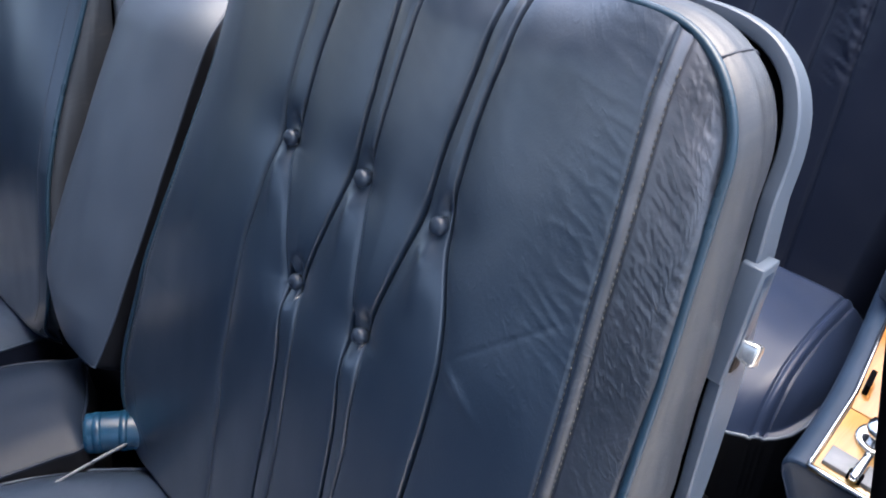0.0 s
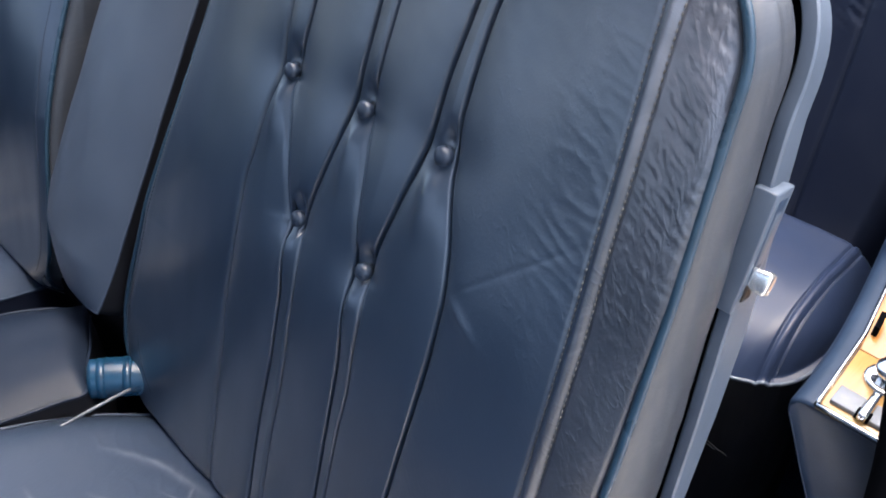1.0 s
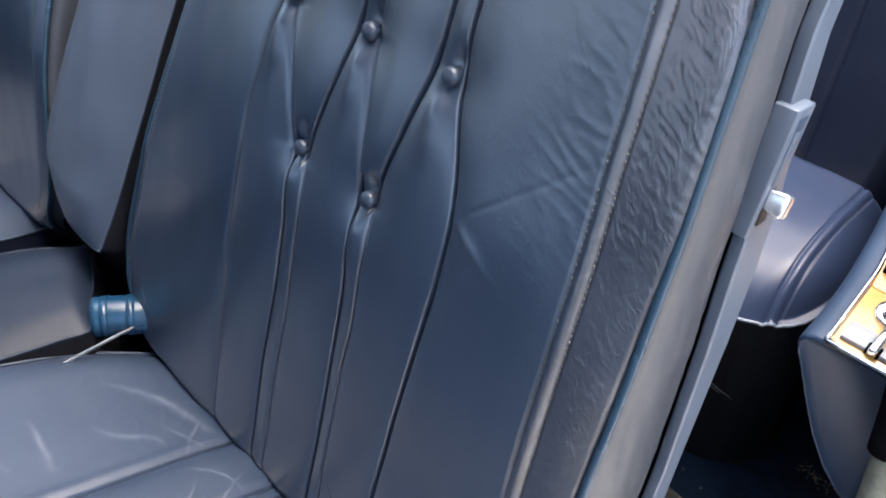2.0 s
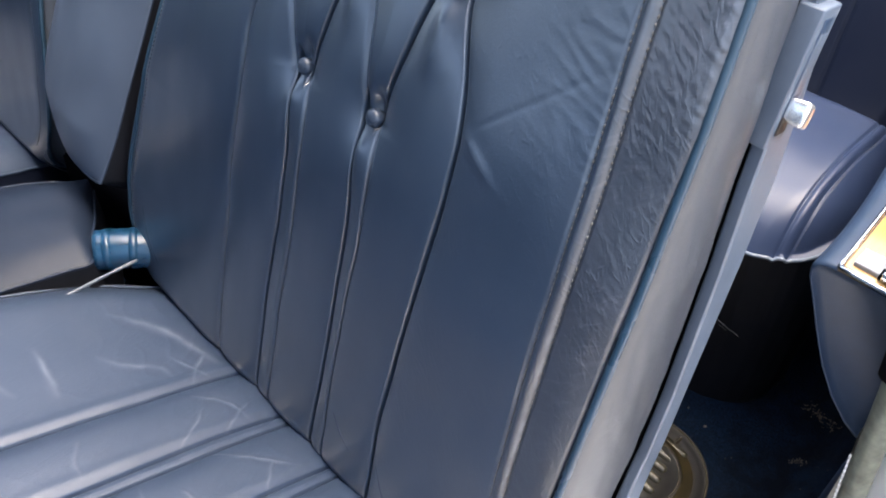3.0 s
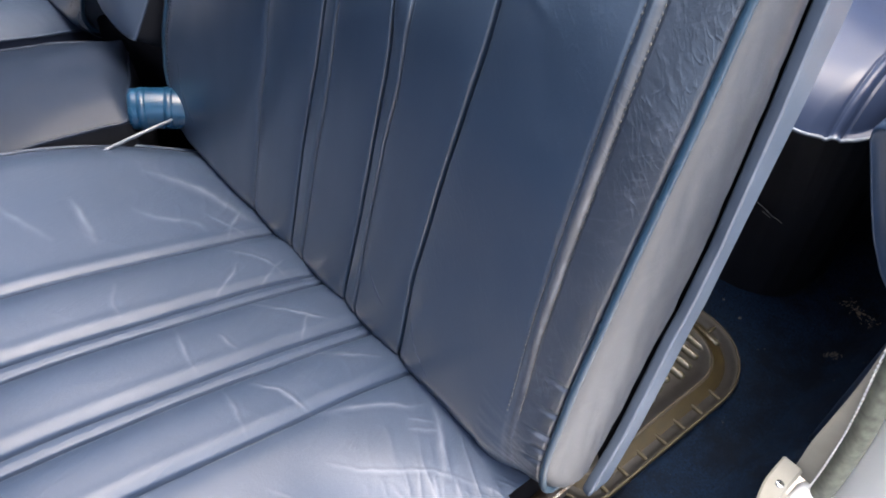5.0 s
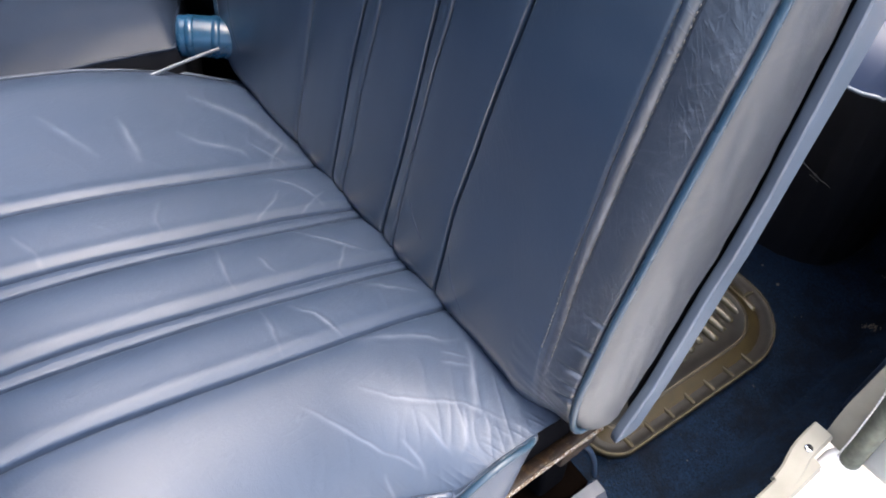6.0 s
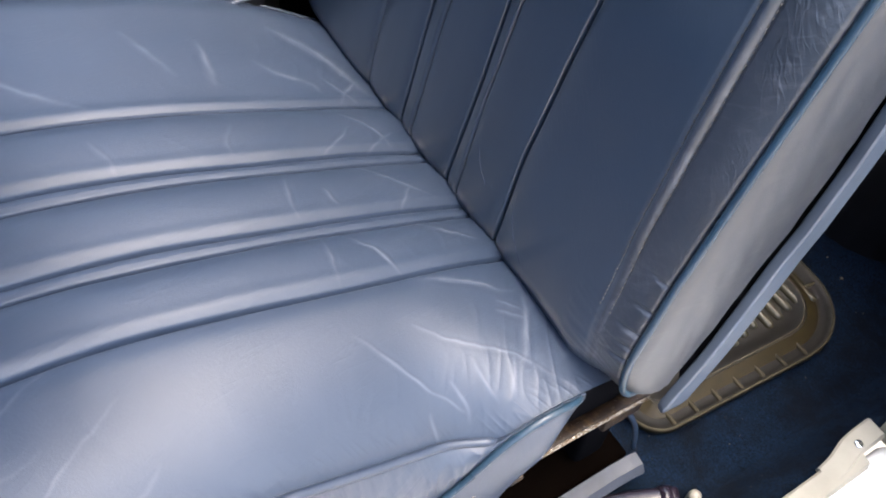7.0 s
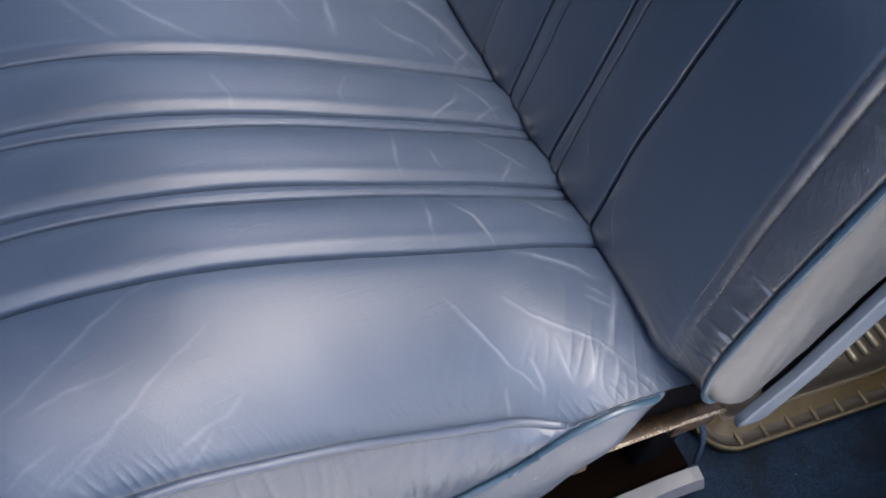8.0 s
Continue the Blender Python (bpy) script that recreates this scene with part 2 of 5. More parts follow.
m_button = plain("button leather", (0.024, 0.035, 0.056), 0.33, 0, 0.12, 200, grain=900)
m_thread = plain("dusty thread", (0.105, 0.098, 0.088), 0.8, 0, 0.35, 150)
m_thread_dark = plain("blue thread", (0.045, 0.052, 0.068), 0.8, 0, 0.3, 150)
m_white_thread = plain("white thread", (0.75, 0.74, 0.70), 0.7, 0, 0.1, 150)
m_cream = plain("cream trim", (0.27, 0.25, 0.20), 0.45, 0, 0.12, 18)
m_paint = plain("white paint", (0.82, 0.82, 0.80), 0.25, 0, 0.02, 5, 0.0)
m_seal = plain("olive rubber seal", (0.11, 0.115, 0.085), 0.75, 0, 0.35, 90, 0.001, grain=500)
m_liner = plain("grey headliner", (0.06, 0.065, 0.08), 0.9, 0, 0.06, 60)
m_asphalt = plain("concrete", (0.40, 0.375, 0.33), 0.9, 0, 0.3, 6, 0.003)
m_belt = plain("blue belt sleeve", (0.008, 0.042, 0.086), 0.30, 0, 0.3, 70)


def rust():
    n = Nodes("rusty rail")
    v = n.noise(90.0, 6.0, rough=0.7)
    spark = n.ramp(n.noise(420.0, 3.0, rough=0.7), 0.66, 0.72)
    col = n.mix(n.ramp(v, 0.48, 0.70), (0.012, 0.006, 0.003), (0.07, 0.040, 0.016))
    col = n.mix(n.math("MULTIPLY", spark, 0.8), col, (0.62, 0.58, 0.50))
    n.set(Base_Color=col, Roughness=n.ramp(spark, 0.0, 1.0, 0.55, 0.25), Metallic=n.ramp(spark, 0.0, 1.0, 0.2, 0.9), Normal=n.bump(v, 0.0015, 0.7))
    return n.m


def wood(name, a, b):
    n = Nodes(name)
    long = n.scaled((60.0, 6.0, 60.0))
    v = n.noise(1.0, 6.0, long, 0.6, 1.2)
    fine = n.noise(1.0, 3.0, n.scaled((900.0, 40.0, 900.0)))
    col = n.mix(n.ramp(v, 0.35, 0.65), a, b)
    col = n.mix(n.ramp(fine, 0.55, 0.8, 0, 0.35), col, tuple(c * 0.45 for c in a))
    n.set(Base_Color=col, Roughness=0.22, Normal=n.bump(fine, 0.0001, 0.3))
    n.b.inputs["Coat Weight"].default_value = 0.5
    n.b.inputs["Coat Roughness"].default_value = 0.08
    return n.m


def carpet():
    n = Nodes("blue carpet")
    f = n.noise(420.0, 4.0, rough=0.8)
    w = n.noise(22.0, 5.0, rough=0.65)
    col = n.mix(n.ramp(f, 0.35, 0.7), (0.0004, 0.0010, 0.0024), (0.0054, 0.020, 0.049))
    col = n.mix(n.ramp(w, 0.45, 0.65, 0, 0.8), col, (0.0012, 0.0025, 0.0055))
    col = n.mix(n.ramp(n.noise(160.0, 2.0), 0.74, 0.80, 0, 0.5), col, (0.22, 0.18, 0.12))
    n.set(Base_Color=col, Roughness=0.95, Normal=n.bump(w, 0.006, 0.5, n.bump(f, 0.003, 1.0)))
    n.b.inputs["Specular IOR Level"].default_value = 0.15
    return n.m


def clear_rubber():
    n = Nodes("yellowed clear rubber")
    v = n.noise(40.0, 5.0)
    n.set(Base_Color=n.mix(n.ramp(v, 0.35, 0.7), (0.022, 0.016, 0.007), (0.040, 0.030, 0.013)), Roughness=n.ramp(v, 0.3, 0.7, 0.50, 0.68), Normal=n.bump(v, 0.0008, 0.4))
    n.b.inputs["Specular IOR Level"].default_value = 0.3
    n.b.inputs["Transmission Weight"].default_value = 0.86
    n.b.inputs["IOR"].default_value = 1.35
    return n.m


def worn_edge():
    """Rust with bare bright flecks along a rubbed edge."""
    n = Nodes("worn rusty edge")
    f = n.ramp(n.noise(1.0, 3.0, n.scaled((900.0, 420.0, 900.0)), 0.7), 0.50, 0.62)
    n.set(Base_Color=n.mix(f, (0.10, 0.06, 0.025), (0.75, 0.72, 0.66)), Roughness=n.ramp(f, 0, 1, 0.5, 0.22), Metallic=n.ramp(f, 0, 1, 0.3, 0.95), Normal=n.bump(f, 0.0006, 0.6))
    return n.m


m_worn = worn_edge()
m_rust, m_carpet, m_rubber = rust(), carpet(), clear_rubber()
m_rib = plain("yellowed rubber ribs", (0.038, 0.031, 0.017), 0.6, 0, 0.3, 60)
m_rib.node_tree.nodes["Principled BSDF"].inputs["Specular IOR Level"].default_value = 0.2
m_amber = plain("amber rubber", (0.022, 0.0155, 0.0045), 0.55, 0, 0.3, 50)
m_amber.node_tree.nodes["Principled BSDF"].inputs["Specular IOR Level"].default_value = 0.25
m_tread = plain("milky rubber tread", (0.036, 0.031, 0.017), 0.45, 0, 0.25, 60)
m_plum = plain("dark plum plastic", (0.012, 0.008, 0.014), 0.32, 0, 0.2, 60)
m_grit = plain("tan grit", (0.09, 0.072, 0.052), 0.8, 0, 0.4, 300)
m_wood = wood("pale wood", (0.40, 0.215, 0.062), (0.50, 0.30, 0.10))
m_wood_dark = wood("orange wood", (0.36, 0.15, 0.035), (0.47, 0.22, 0.055))

# ---- car body round the cabin ----
FLOOR = 0.07
gx, gy = np.meshgrid(np.linspace(-1.05, 0.44, 120), np.linspace(-1.2, 1.0, 160))
hump = 0.10 * np.exp(-((gx + 0.33) / 0.11) ** 4)
rise = 0.055 * smooth01((gx - 0.385) / 0.05)
wave = 0.004 * vnoise(gx * 14, gy * 14, 3) + 0.0015 * vnoise(gx * 60, gy * 60, 4)
floor = slab("floor", np.stack([gx, gy, FLOOR + hump + rise + wave], -1), (0, 0, -0.03), m_carpet)
tagged(floor, "dark blue pile carpet with crumbs and dust", "carpet", kind="structure")

# ground is unseen; kept pale and warm to bounce light into the doorway
ground = part("ground", [(-60, -60, -0.28), (60, -60, -0.28), (60, 60, -0.28), (-60, 60, -0.28)], [[0, 1, 2, 3]], m_asphalt)
tagged(ground, "unseen pale warm concrete ground, chosen for its bounce light", "ground", kind="structure")


def wall(name, lo, hi, material, label):
    return tagged(box(name, lo, hi, 0.006, material), label, "car body", kind="structure")


# far and front walls are unseen; their heights hold back outside light
wall("wall_far", (-1.12, -0.90, 0.0), (-1.06, 1.25, 0.80), m_vinyl, "unseen navy vinyl far door and side panel, height set for light")
wall("wall_front", (-1.06, -0.90, 0.0), (0.46, -0.70, 0.90), m_vinyl, "unseen navy vinyl bulkhead under the windscreen, height set for light")
wall("wall_rear", (-1.06, 1.15, 0.0), (0.455, 1.25, 0.90), m_vinyl, "navy vinyl bulkhead behind the rear seat")
wall("wall_quarter", (0.425, 0.345, 0.10), (0.455, 1.15, 0.86), m_vinyl, "navy vinyl rear quarter panel beside the armrest")


def roof_z(x, y):
    """Crowned roof: highest over the middle of the cabin."""
    return ROOF - 0.15 * ((x + 0.33) / 0.73) ** 2 - 0.07 * np.clip((-0.05 - y) / 0.6, 0, 1) ** 2 - 0.16 * np.clip((y - 0.5) / 0.7, 0, 1) ** 2


# unseen half roof on pillars, added to shade the front; windows and near door open
ROOF, ROOF_END = 1.25, 0.05
rx, ry = np.meshgrid(np.linspace(-1.07, 0.45, 40), np.linspace(-0.70, ROOF_END, 70))
tagged(slab("ceiling", np.stack([rx, ry, roof_z(rx, ry)], -1), (0, 0, 0.012), m_liner, flip=True), "unseen grey headliner added to shade the cabin front", "ceiling", kind="structure")
tagged(slab("roof", np.stack([rx, ry, roof_z(rx, ry) + 0.016], -1), (0, 0, 0.02), m_paint, flip=True), "unseen white half roof added to shade the cabin front", "roof", kind="structure")


def pillar(name, lo, hi, w, label):
    """A roof pillar from the body up to the roof edge."""
    p = even(np.array([lo, hi], float), 0.05)
    return tagged(swept(name, p, [(-w, -0.025), (w, -0.025), (w, 0.02), (w * 0.6, 0.028), (-w * 0.6, 0.028), (-w, 0.02)], (1, 0, 0), m_paint), label, "pillar", kind="structure")


for px, qx in ((0.44, 0.41), (-1.09, -1.03)):
    pillar("pillar", (px, -0.82, 0.86), (qx, -0.69, 1.06), 0.03, "unseen white windscreen pillar under the added roof")

# unseen near door, hinged open at the windscreen pillar, added to block light
door_m = Matrix.Translation((0.50, -0.86, 0)) @ Matrix.Rotation(radians(13), 4, "Z")
door = thing("door_1", (0.50, -0.86, 0.10), "unseen open car door, navy inside and white outside, added to block light", "car door", kind="structure")
box("inner_panel", (0.0, 0.0, 0.10), (1.16, 0.07, 0.77), 0.012, m_vinyl, door, "navy vinyl inner panel", door_m)
box("outer_panel", (-0.02, -0.035, 0.04), (1.18, -0.003, 0.76), 0.010, m_paint, door, "white painted outer panel", door_m)

# door post: inner trim, stitched edging, rubber seal and white jamb, all leaning inwards with height
PZ = [0.125, 0.20, 0.26, 0.34, 0.405, 0.50, 0.55, 0.63, 0.72, 0.90]
PX = [0.457, 0.452, 0.446, 0.432, 0.422, 0.407, 0.398, 0.376, 0.354, 0.310]
post_z = np.linspace(0.125, 0.90, 80)
post_x = np.interp(post_z, PZ, PX)
post_x = np.convolve(np.r_[[post_x[0]] * 4, post_x, [post_x[-1]] * 4], np.ones(9) / 9, "valid")
post_y = 0.298 + 0.03 * smooth01((post_z - 0.15) / 0.5)
post = np.stack([post_x, post_y, post_z], -1)
door_post = thing("door_post", (0.46, 0.31, 0.12), "white painted door post with cream trim and olive rubber seal", "car body", kind="structure")
strip = lambda a0, a1, y, th: np.stack([post + np.array([a0, y, 0]), post + np.array([a1, y, 0])], 1)
trim_w = 0.021 * smooth01((0.385 - post_z) / 0.22)[:, None]
trim = np.stack([post + np.array([-0.001, 0.004, 0]) - trim_w * np.array([1, 0, 0]), post + np.array([-0.001, 0.004, 0])], 1)[:29]
trim_ob = slab("inner_trim", trim, (0, 0.02, 0), m_cream, door_post, "cream painted inner trim strip", flip=True)
trim_ob.data.polygons.foreach_set("use_smooth", [False] * len(trim_ob.data.polygons))
upper = post[36:]
tube("upper_seal", upper + np.array([0.010, -0.004, 0]), 0.0125, m_black, door_post, "black rubber upper seal", n=14, side=(0, 1, 0))
tube("seal", post + np.array([0.0115, 0.002, 0]), 0.0105, m_seal, door_post, "olive rubber door seal", n=14, side=(0, 1, 0))
stitch_row("stitching", post[:27] + np.array([0.0005, -0.004, 0]), (0, -1, 0.1), 0.0062, 0.0052, 0.0011, m_white_thread, door_post, "white edge stitching")
slab("jamb", strip(0.018, 0.30, 0.010, 0), (0, 0.03, 0), m_paint, door_post, "glossy white jamb", flip=True)

# door sill with its cream scuff strip
sill = thing("door_sill", (0.47, -0.3, 0.10), "white painted door sill with cream scuff strip", "car body", kind="structure")
box("sill_body", (0.446, -1.25, -0.06), (0.62, 0.31, 0.128), 0.012, m_paint, sill)
sx_ = spline([(0.445, -1.2, 0.134), (0.445, 0.15, 0.134), (0.442, 0.215, 0.134), (0.439, 0.240, 0.135), (0.4325, 0.264, 0.136), (0.431, 0.30, 0.136)], 0.01)
swept("scuff_strip", sx_, [(-0.012, -0.004), (0.010, -0.004), (0.011, 0.002), (0.009, 0.004), (-0.009, 0.004), (-0.012, 0.0)], (0, 0, 1), m_cream, sill, "cream scuff strip", flat=True)
box("scuff_flange", (0.434, -1.2, 0.075), (0.441, 0.30, 0.132), 0.002, m_cream, sill)
screw = lathe("screw", [(0.0048, 0), (0.0048, 0.001), (0.0036, 0.0022), (0.0012, 0.0024)], pose(0.4345, 0.270, 0.1395), m_chrome, sill, "small chrome screw", 16)
box("screw_slot", (0.4315, 0.2695, 0.1417), (0.4375, 0.2705, 0.1421), 0, m_black, sill)

# ---- front seats ----
def lin(s, xs, ys):
    return np.interp(s, xs, ys)


def soft(xs, ys, sigma):
    """A smooth curve near the given knots."""
    g = np.linspace(xs[0] - 0.1, xs[-1] + 0.1, 900)
    v = np.interp(g, xs, ys)
    k = np.exp(-0.5 * (np.arange(-120, 121) * (g[1] - g[0]) / sigma) ** 2)
    v = np.convolve(np.r_[[v[0]] * 120, v, [v[-1]] * 120], k / k.sum(), "valid")
    return lambda q: np.interp(q, g, v)


S_KEY = [-0.06, 0.0, 0.1, 0.2, 0.3, 0.4, 0.5, 0.58]
right_edge = lambda s: lin(s, S_KEY, [0.324, 0.320, 0.311, 0.306, 0.302, 0.296, 0.287, 0.279])
left_edge = lambda s: lin(s, [-0.06, 0.0, 0.025, 0.055, 0.09, 0.13, 0.20, 0.31, 0.44, 0.58], [-0.185, -0.199, -0.219, -0.230, -0.232, -0.228, -0.215, -0.203, -0.197, -0.190])
line_a = soft([-0.06, 0.02, 0.049, 0.11, 0.155, 0.192, 0.235, 0.283, 0.324, 0.345, 0.385, 0.406, 0.426, 0.441, 0.476, 0.518, 0.6], [-0.05, -0.0549, -0.0568, -0.0601, -0.0567, -0.0588, -0.0555, -0.0538, -0.0548, -0.051, -0.0483, -0.0438, -0.044, -0.0439, -0.0403, -0.0338, -0.022], 0.008)
line_d = soft([-0.06, 0.009, 0.079, 0.16, 0.225, 0.286, 0.332, 0.366, 0.406, 0.428, 0.44, 0.453, 0.479, 0.504, 0.532, 0.562, 0.62], [0.163, 0.165, 0.1573, 0.1602, 0.165, 0.167, 0.1645, 0.1556, 0.1377, 0.1339, 0.1329, 0.1338, 0.1341, 0.1362, 0.141, 0.142, 0.148], 0.008)
line_seam = soft([-0.06, 0.0, 0.04, 0.12, 0.2, 0.3, 0.35, 0.42, 0.47, 0.52, 0.6], [0.296, 0.290, 0.283, 0.273, 0.267, 0.262, 0.258, 0.251, 0.247, 0.243, 0.238], 0.010)
BUTTONS = [(-0.033, 0.415), (0.051, 0.416), (0.127, 0.414), (0.010, 0.314), (0.088, 0.310)]
# pleat lines in the insert: (s, x) pairs
PLEATS = [
    (1.10, [0.414, 0.42, 0.432, 0.455, 0.482, 0.524, 0.6], [-0.0265, -0.0255, -0.0251, -0.0206, -0.0194, -0.0095, 0.008]),
    (1.20, [0.312, 0.325, 0.336, 0.355, 0.387, 0.411, 0.433, 0.461, 0.5, 0.538, 0.6], [0.0175, 0.019, 0.023, 0.0277, 0.0342, 0.0376, 0.0394, 0.0422, 0.0443, 0.0474, 0.052]),
    (0.80, [0.423, 0.433, 0.451, 0.479, 0.51, 0.543, 0.6], [0.055, 0.0566, 0.0579, 0.0602, 0.0628, 0.0671, 0.074]),
    (1.30, [0.312, 0.33, 0.357, 0.382, 0.396, 0.418, 0.438, 0.46, 0.487, 0.524, 0.558, 0.6], [0.0925, 0.095, 0.1021, 0.1056, 0.1092, 0.1111, 0.1138, 0.1141, 0.118, 0.1232, 0.1259, 0.129]),
    (0.55, [0.312, 0.323, 0.333, 0.354, 0.386, 0.409], [0.002, -0.0023, -0.0056, -0.0107, -0.0213, -0.03]),
    (0.55, [0.321, 0.332, 0.348, 0.368, 0.388, 0.413], [0.0775, 0.0754, 0.0726, 0.0691, 0.065, 0.0567]),
    (1.10, [-0.06, 0.013, 0.11, 0.196, 0.262, 0.296, 0.318], [0.008, 0.0085, 0.0046, 0.0116, 0.0122, 0.0071, 0.0025]),
    (0.64, [-0.06, 0.007, 0.11, 0.173, 0.219, 0.277, 0.314], [0.028, 0.0283, 0.025, 0.0299, 0.0298, 0.0286, 0.0202]),
    (1.10, [-0.06, 0.005, 0.072, 0.155, 0.225, 0.262, 0.298, 0.321], [0.09, 0.089, 0.0877, 0.0874, 0.0883, 0.0858, 0.08, 0.0775]),
    (0.64, [-0.06, 0.011, 0.082, 0.171, 0.218, 0.262, 0.278, 0.308], [0.108, 0.1068, 0.1002, 0.101, 0.1051, 0.1012, 0.1028, 0.0945]),
]
PLEAT_CURVES = [soft(ss, xx, 0.013) for _, ss, xx in PLEATS]


def top_edge(x, s0=0.576):
    """Height of the backrest's top, with its rounded corners."""
    rc = 0.068
    over = np.clip((x - (0.283 - rc)) / rc, 0, 1)
    under = np.clip(((-0.19 + rc) - x) / rc, 0, 1)
    return s0 - rc * (1 - np.sqrt(1 - over ** 2 * 0.985)) - rc * (1 - np.sqrt(1 - under ** 2 * 0.985))


def groove(dist, depth, w):
    """Depth of a sewn pleat line: a tight fold, with the padding swelling away from it."""
    return depth * np.exp(-(dist / (0.75 * w)) ** 1.5) + 0.55 * depth * np.exp(-(dist / (5.0 * w)) ** 2)


def slit(u, depth):
    """A tight fold between two pads: the left one rolls over it, the right one tucks under."""
    dist = np.abs(u)
    left = 0.30 * np.exp(-(dist / 0.0060) ** 1.3) + 0.10 * np.exp(-(dist / 0.018) ** 2)
    right = 0.22 * np.exp(-(dist / 0.0050) ** 1.2) + 0.18 * np.exp(-(dist / 0.016) ** 1.5)
    return depth * (0.95 * np.exp(-(dist / 0.0012) ** 2) + np.where(u < 0, left, right))


def back_heel(s):
    """How far the outer lower corner of the backrest rounds back."""
    return 0.046 * (1 - np.sqrt(np.clip(1 - (1 - np.clip((s + 0.023) / 0.068, 0, 1)) ** 2, 0, 1)))


def back_relief(x, s):
    """How far the backrest's face stands out from its plane."""
    xl, xr = left_edge(s), right_edge(s)
    st = top_edge(x)
    d = 0.012 * np.exp(-((s - 0.27) / 0.13) ** 2) * smooth01((x + 0.23) / 0.12) * smooth01((0.32 - x) / 0.10)
    dl = lin(s, [-0.06, 0.0, 0.1, 0.22, 0.3, 0.42, 0.58], [-0.012, -0.003, 0.004, 0.004, -0.008, -0.032, -0.050])
    d = d + dl * np.clip(1 - (x - xl) / 0.13, 0, 1) ** 2 - 0.006 * np.clip(1 - (x - xl) / 0.02, 0, 1) ** 2
    firm = 1 - 0.50 * smooth01((s - 0.28) / 0.12)
    d = d - 0.005 * firm * np.clip(1 - (xr - x) / 0.022, 0, 1) ** 2 - (0.016 - 0.009 * smooth01((x - 0.16) / 0.07)) * np.clip(1 - (st - s) / 0.045, 0, 1) ** 2
    d = d - 0.0045 * firm * np.clip(1 - (xr - x) / 0.0045, 0, 1) ** 1.5
    d = d - 0.045 * np.clip((0.010 - s) / 0.05, 0, 1) ** 2 * (1 - smooth01((x - 0.255) / 0.04)) - back_heel(s) * smooth01((x - 0.262) / 0.046)
    fold = np.maximum(slit(x - line_a(s), 0.0072 * (1 - 0.4 * smooth01((s - 0.40) / 0.05))), slit(x - line_d(s), 0.0080))
    for (tight, ss, xx), curve in zip(PLEATS, PLEAT_CURVES):
        g = curve(s)
        slope = (curve(s + 0.004) - curve(s - 0.004)) / 0.008
        dist = (x - g) / np.sqrt(1 + slope ** 2)
        on = smooth01((s - ss[0] + 0.012) / 0.012) * smooth01((ss[-1] + 0.012 - s) / 0.012)
        fold = np.maximum(fold, on * (slit(dist, 0.0072 * tight ** 2) if tight > 0.6 else groove(np.abs(dist), 0.0024, 0.0034)))
    d = d - fold
    for bx, bs in BUTTONS:
        r = np.hypot(x - bx, s - bs)
        d = d - 0.003 * np.exp(-(r / 0.010) ** 2) - 0.0045 * np.exp(-(r / 0.026) ** 2)
        # a pinched pit just above each button and a taut tongue under it
        d = d - 0.0050 * np.exp(-((x - bx - 0.001) / 0.0045) ** 2 - ((s - bs - 0.012) / 0.0085) ** 2)
        d = d + 0.0030 * np.exp(-((x - bx) / 0.0085) ** 2 - ((s - bs + 0.036) / 0.020) ** 2) + 0.0026 * np.exp(-((x - bx) / 0.0070) ** 2 - ((s - bs + 0.021) / 0.010) ** 2)
    # welted seam of the bolster
    q = x - line_seam(s)
    flat = 0.12 + 0.88 * smooth01((s - 0.02) / 0.20)
    d = d + flat * 0.0024 * np.exp(-(q / 0.0030) ** 2) - flat * 0.0016 * np.exp(-((np.abs(q) - 0.0050) / 0.0014) ** 2)
    # creases: across the bolster, slanting over the outer panel
    bol = smooth01((q - 0.006) / 0.008) * smooth01((s - 0.02) / 0.1)
    warp = 0.006 * vnoise(x * 30, s * 30, 18)
    wr = ridged(x * 24 - s * 12, (s + warp) * 170 + x * 110, 11) * 0.45 + ridged(x * 44 - s * 22, (s - warp) * 380 + x * 260, 12) * 0.55
    d = d + bol * (wr - 0.3) * lin(s, [0, 0.1, 0.25, 0.37, 0.46, 0.6], [0.0008, 0.0004, 0.0003, 0.0004, 0.0011, 0.0011])
    near = smooth01((x - 0.175) / 0.06) * (q < -0.004) * smooth01((s - 0.30) / 0.12)
    d = d + near * (ridged(x * 22 - s * 10, s * 80 + x * 30, 13) * 0.7 + ridged(x * 50 - s * 20, s * 170 + x * 70, 17) * 0.3 - 0.2) * 0.0005
    low = (q > -0.03) * smooth01((0.07 - s) / 0.05)
    d = d + low * (ridged(x * 14, s * 95 + x * 20, 14) - 0.3) * 0.0004
    for s0, tilt, deep in ((0.026, 0.5, 0.0040), (0.038, 0.35, 0.0032), (0.052, 0.25, 0.0040), (0.074, 0.15, 0.0028), (0.100, -0.1, 0.0018)):
        d = d - deep * np.exp(-((s - s0 + tilt * (xr - x) * 0.4) / 0.0017) ** 2) * np.exp(-((xr - x) / 0.015) ** 2)
    d = d + 0.0016 * vnoise(x * 16, s * 12, 15) * smooth01((x - 0.15) / 0.03) + 0.0004 * vnoise(x * 30, s * 16, 16)
    # one long slanting crease and a scuffed dent in the outer panel
    c = s - (0.345 + (x - 0.175) * 0.95)
    d = d - 0.00025 * np.exp(-(c / 0.0025) ** 2) * smooth01((x - 0.165) / 0.02) * smooth01((0.255 - x) / 0.03)
    c2 = s - (0.338 - (x - 0.165) * 0.55)
    d = d + 0.0011 * np.exp(-(c2 / 0.005) ** 2) * np.exp(-((x - 0.183) / 0.016) ** 2)
    return d


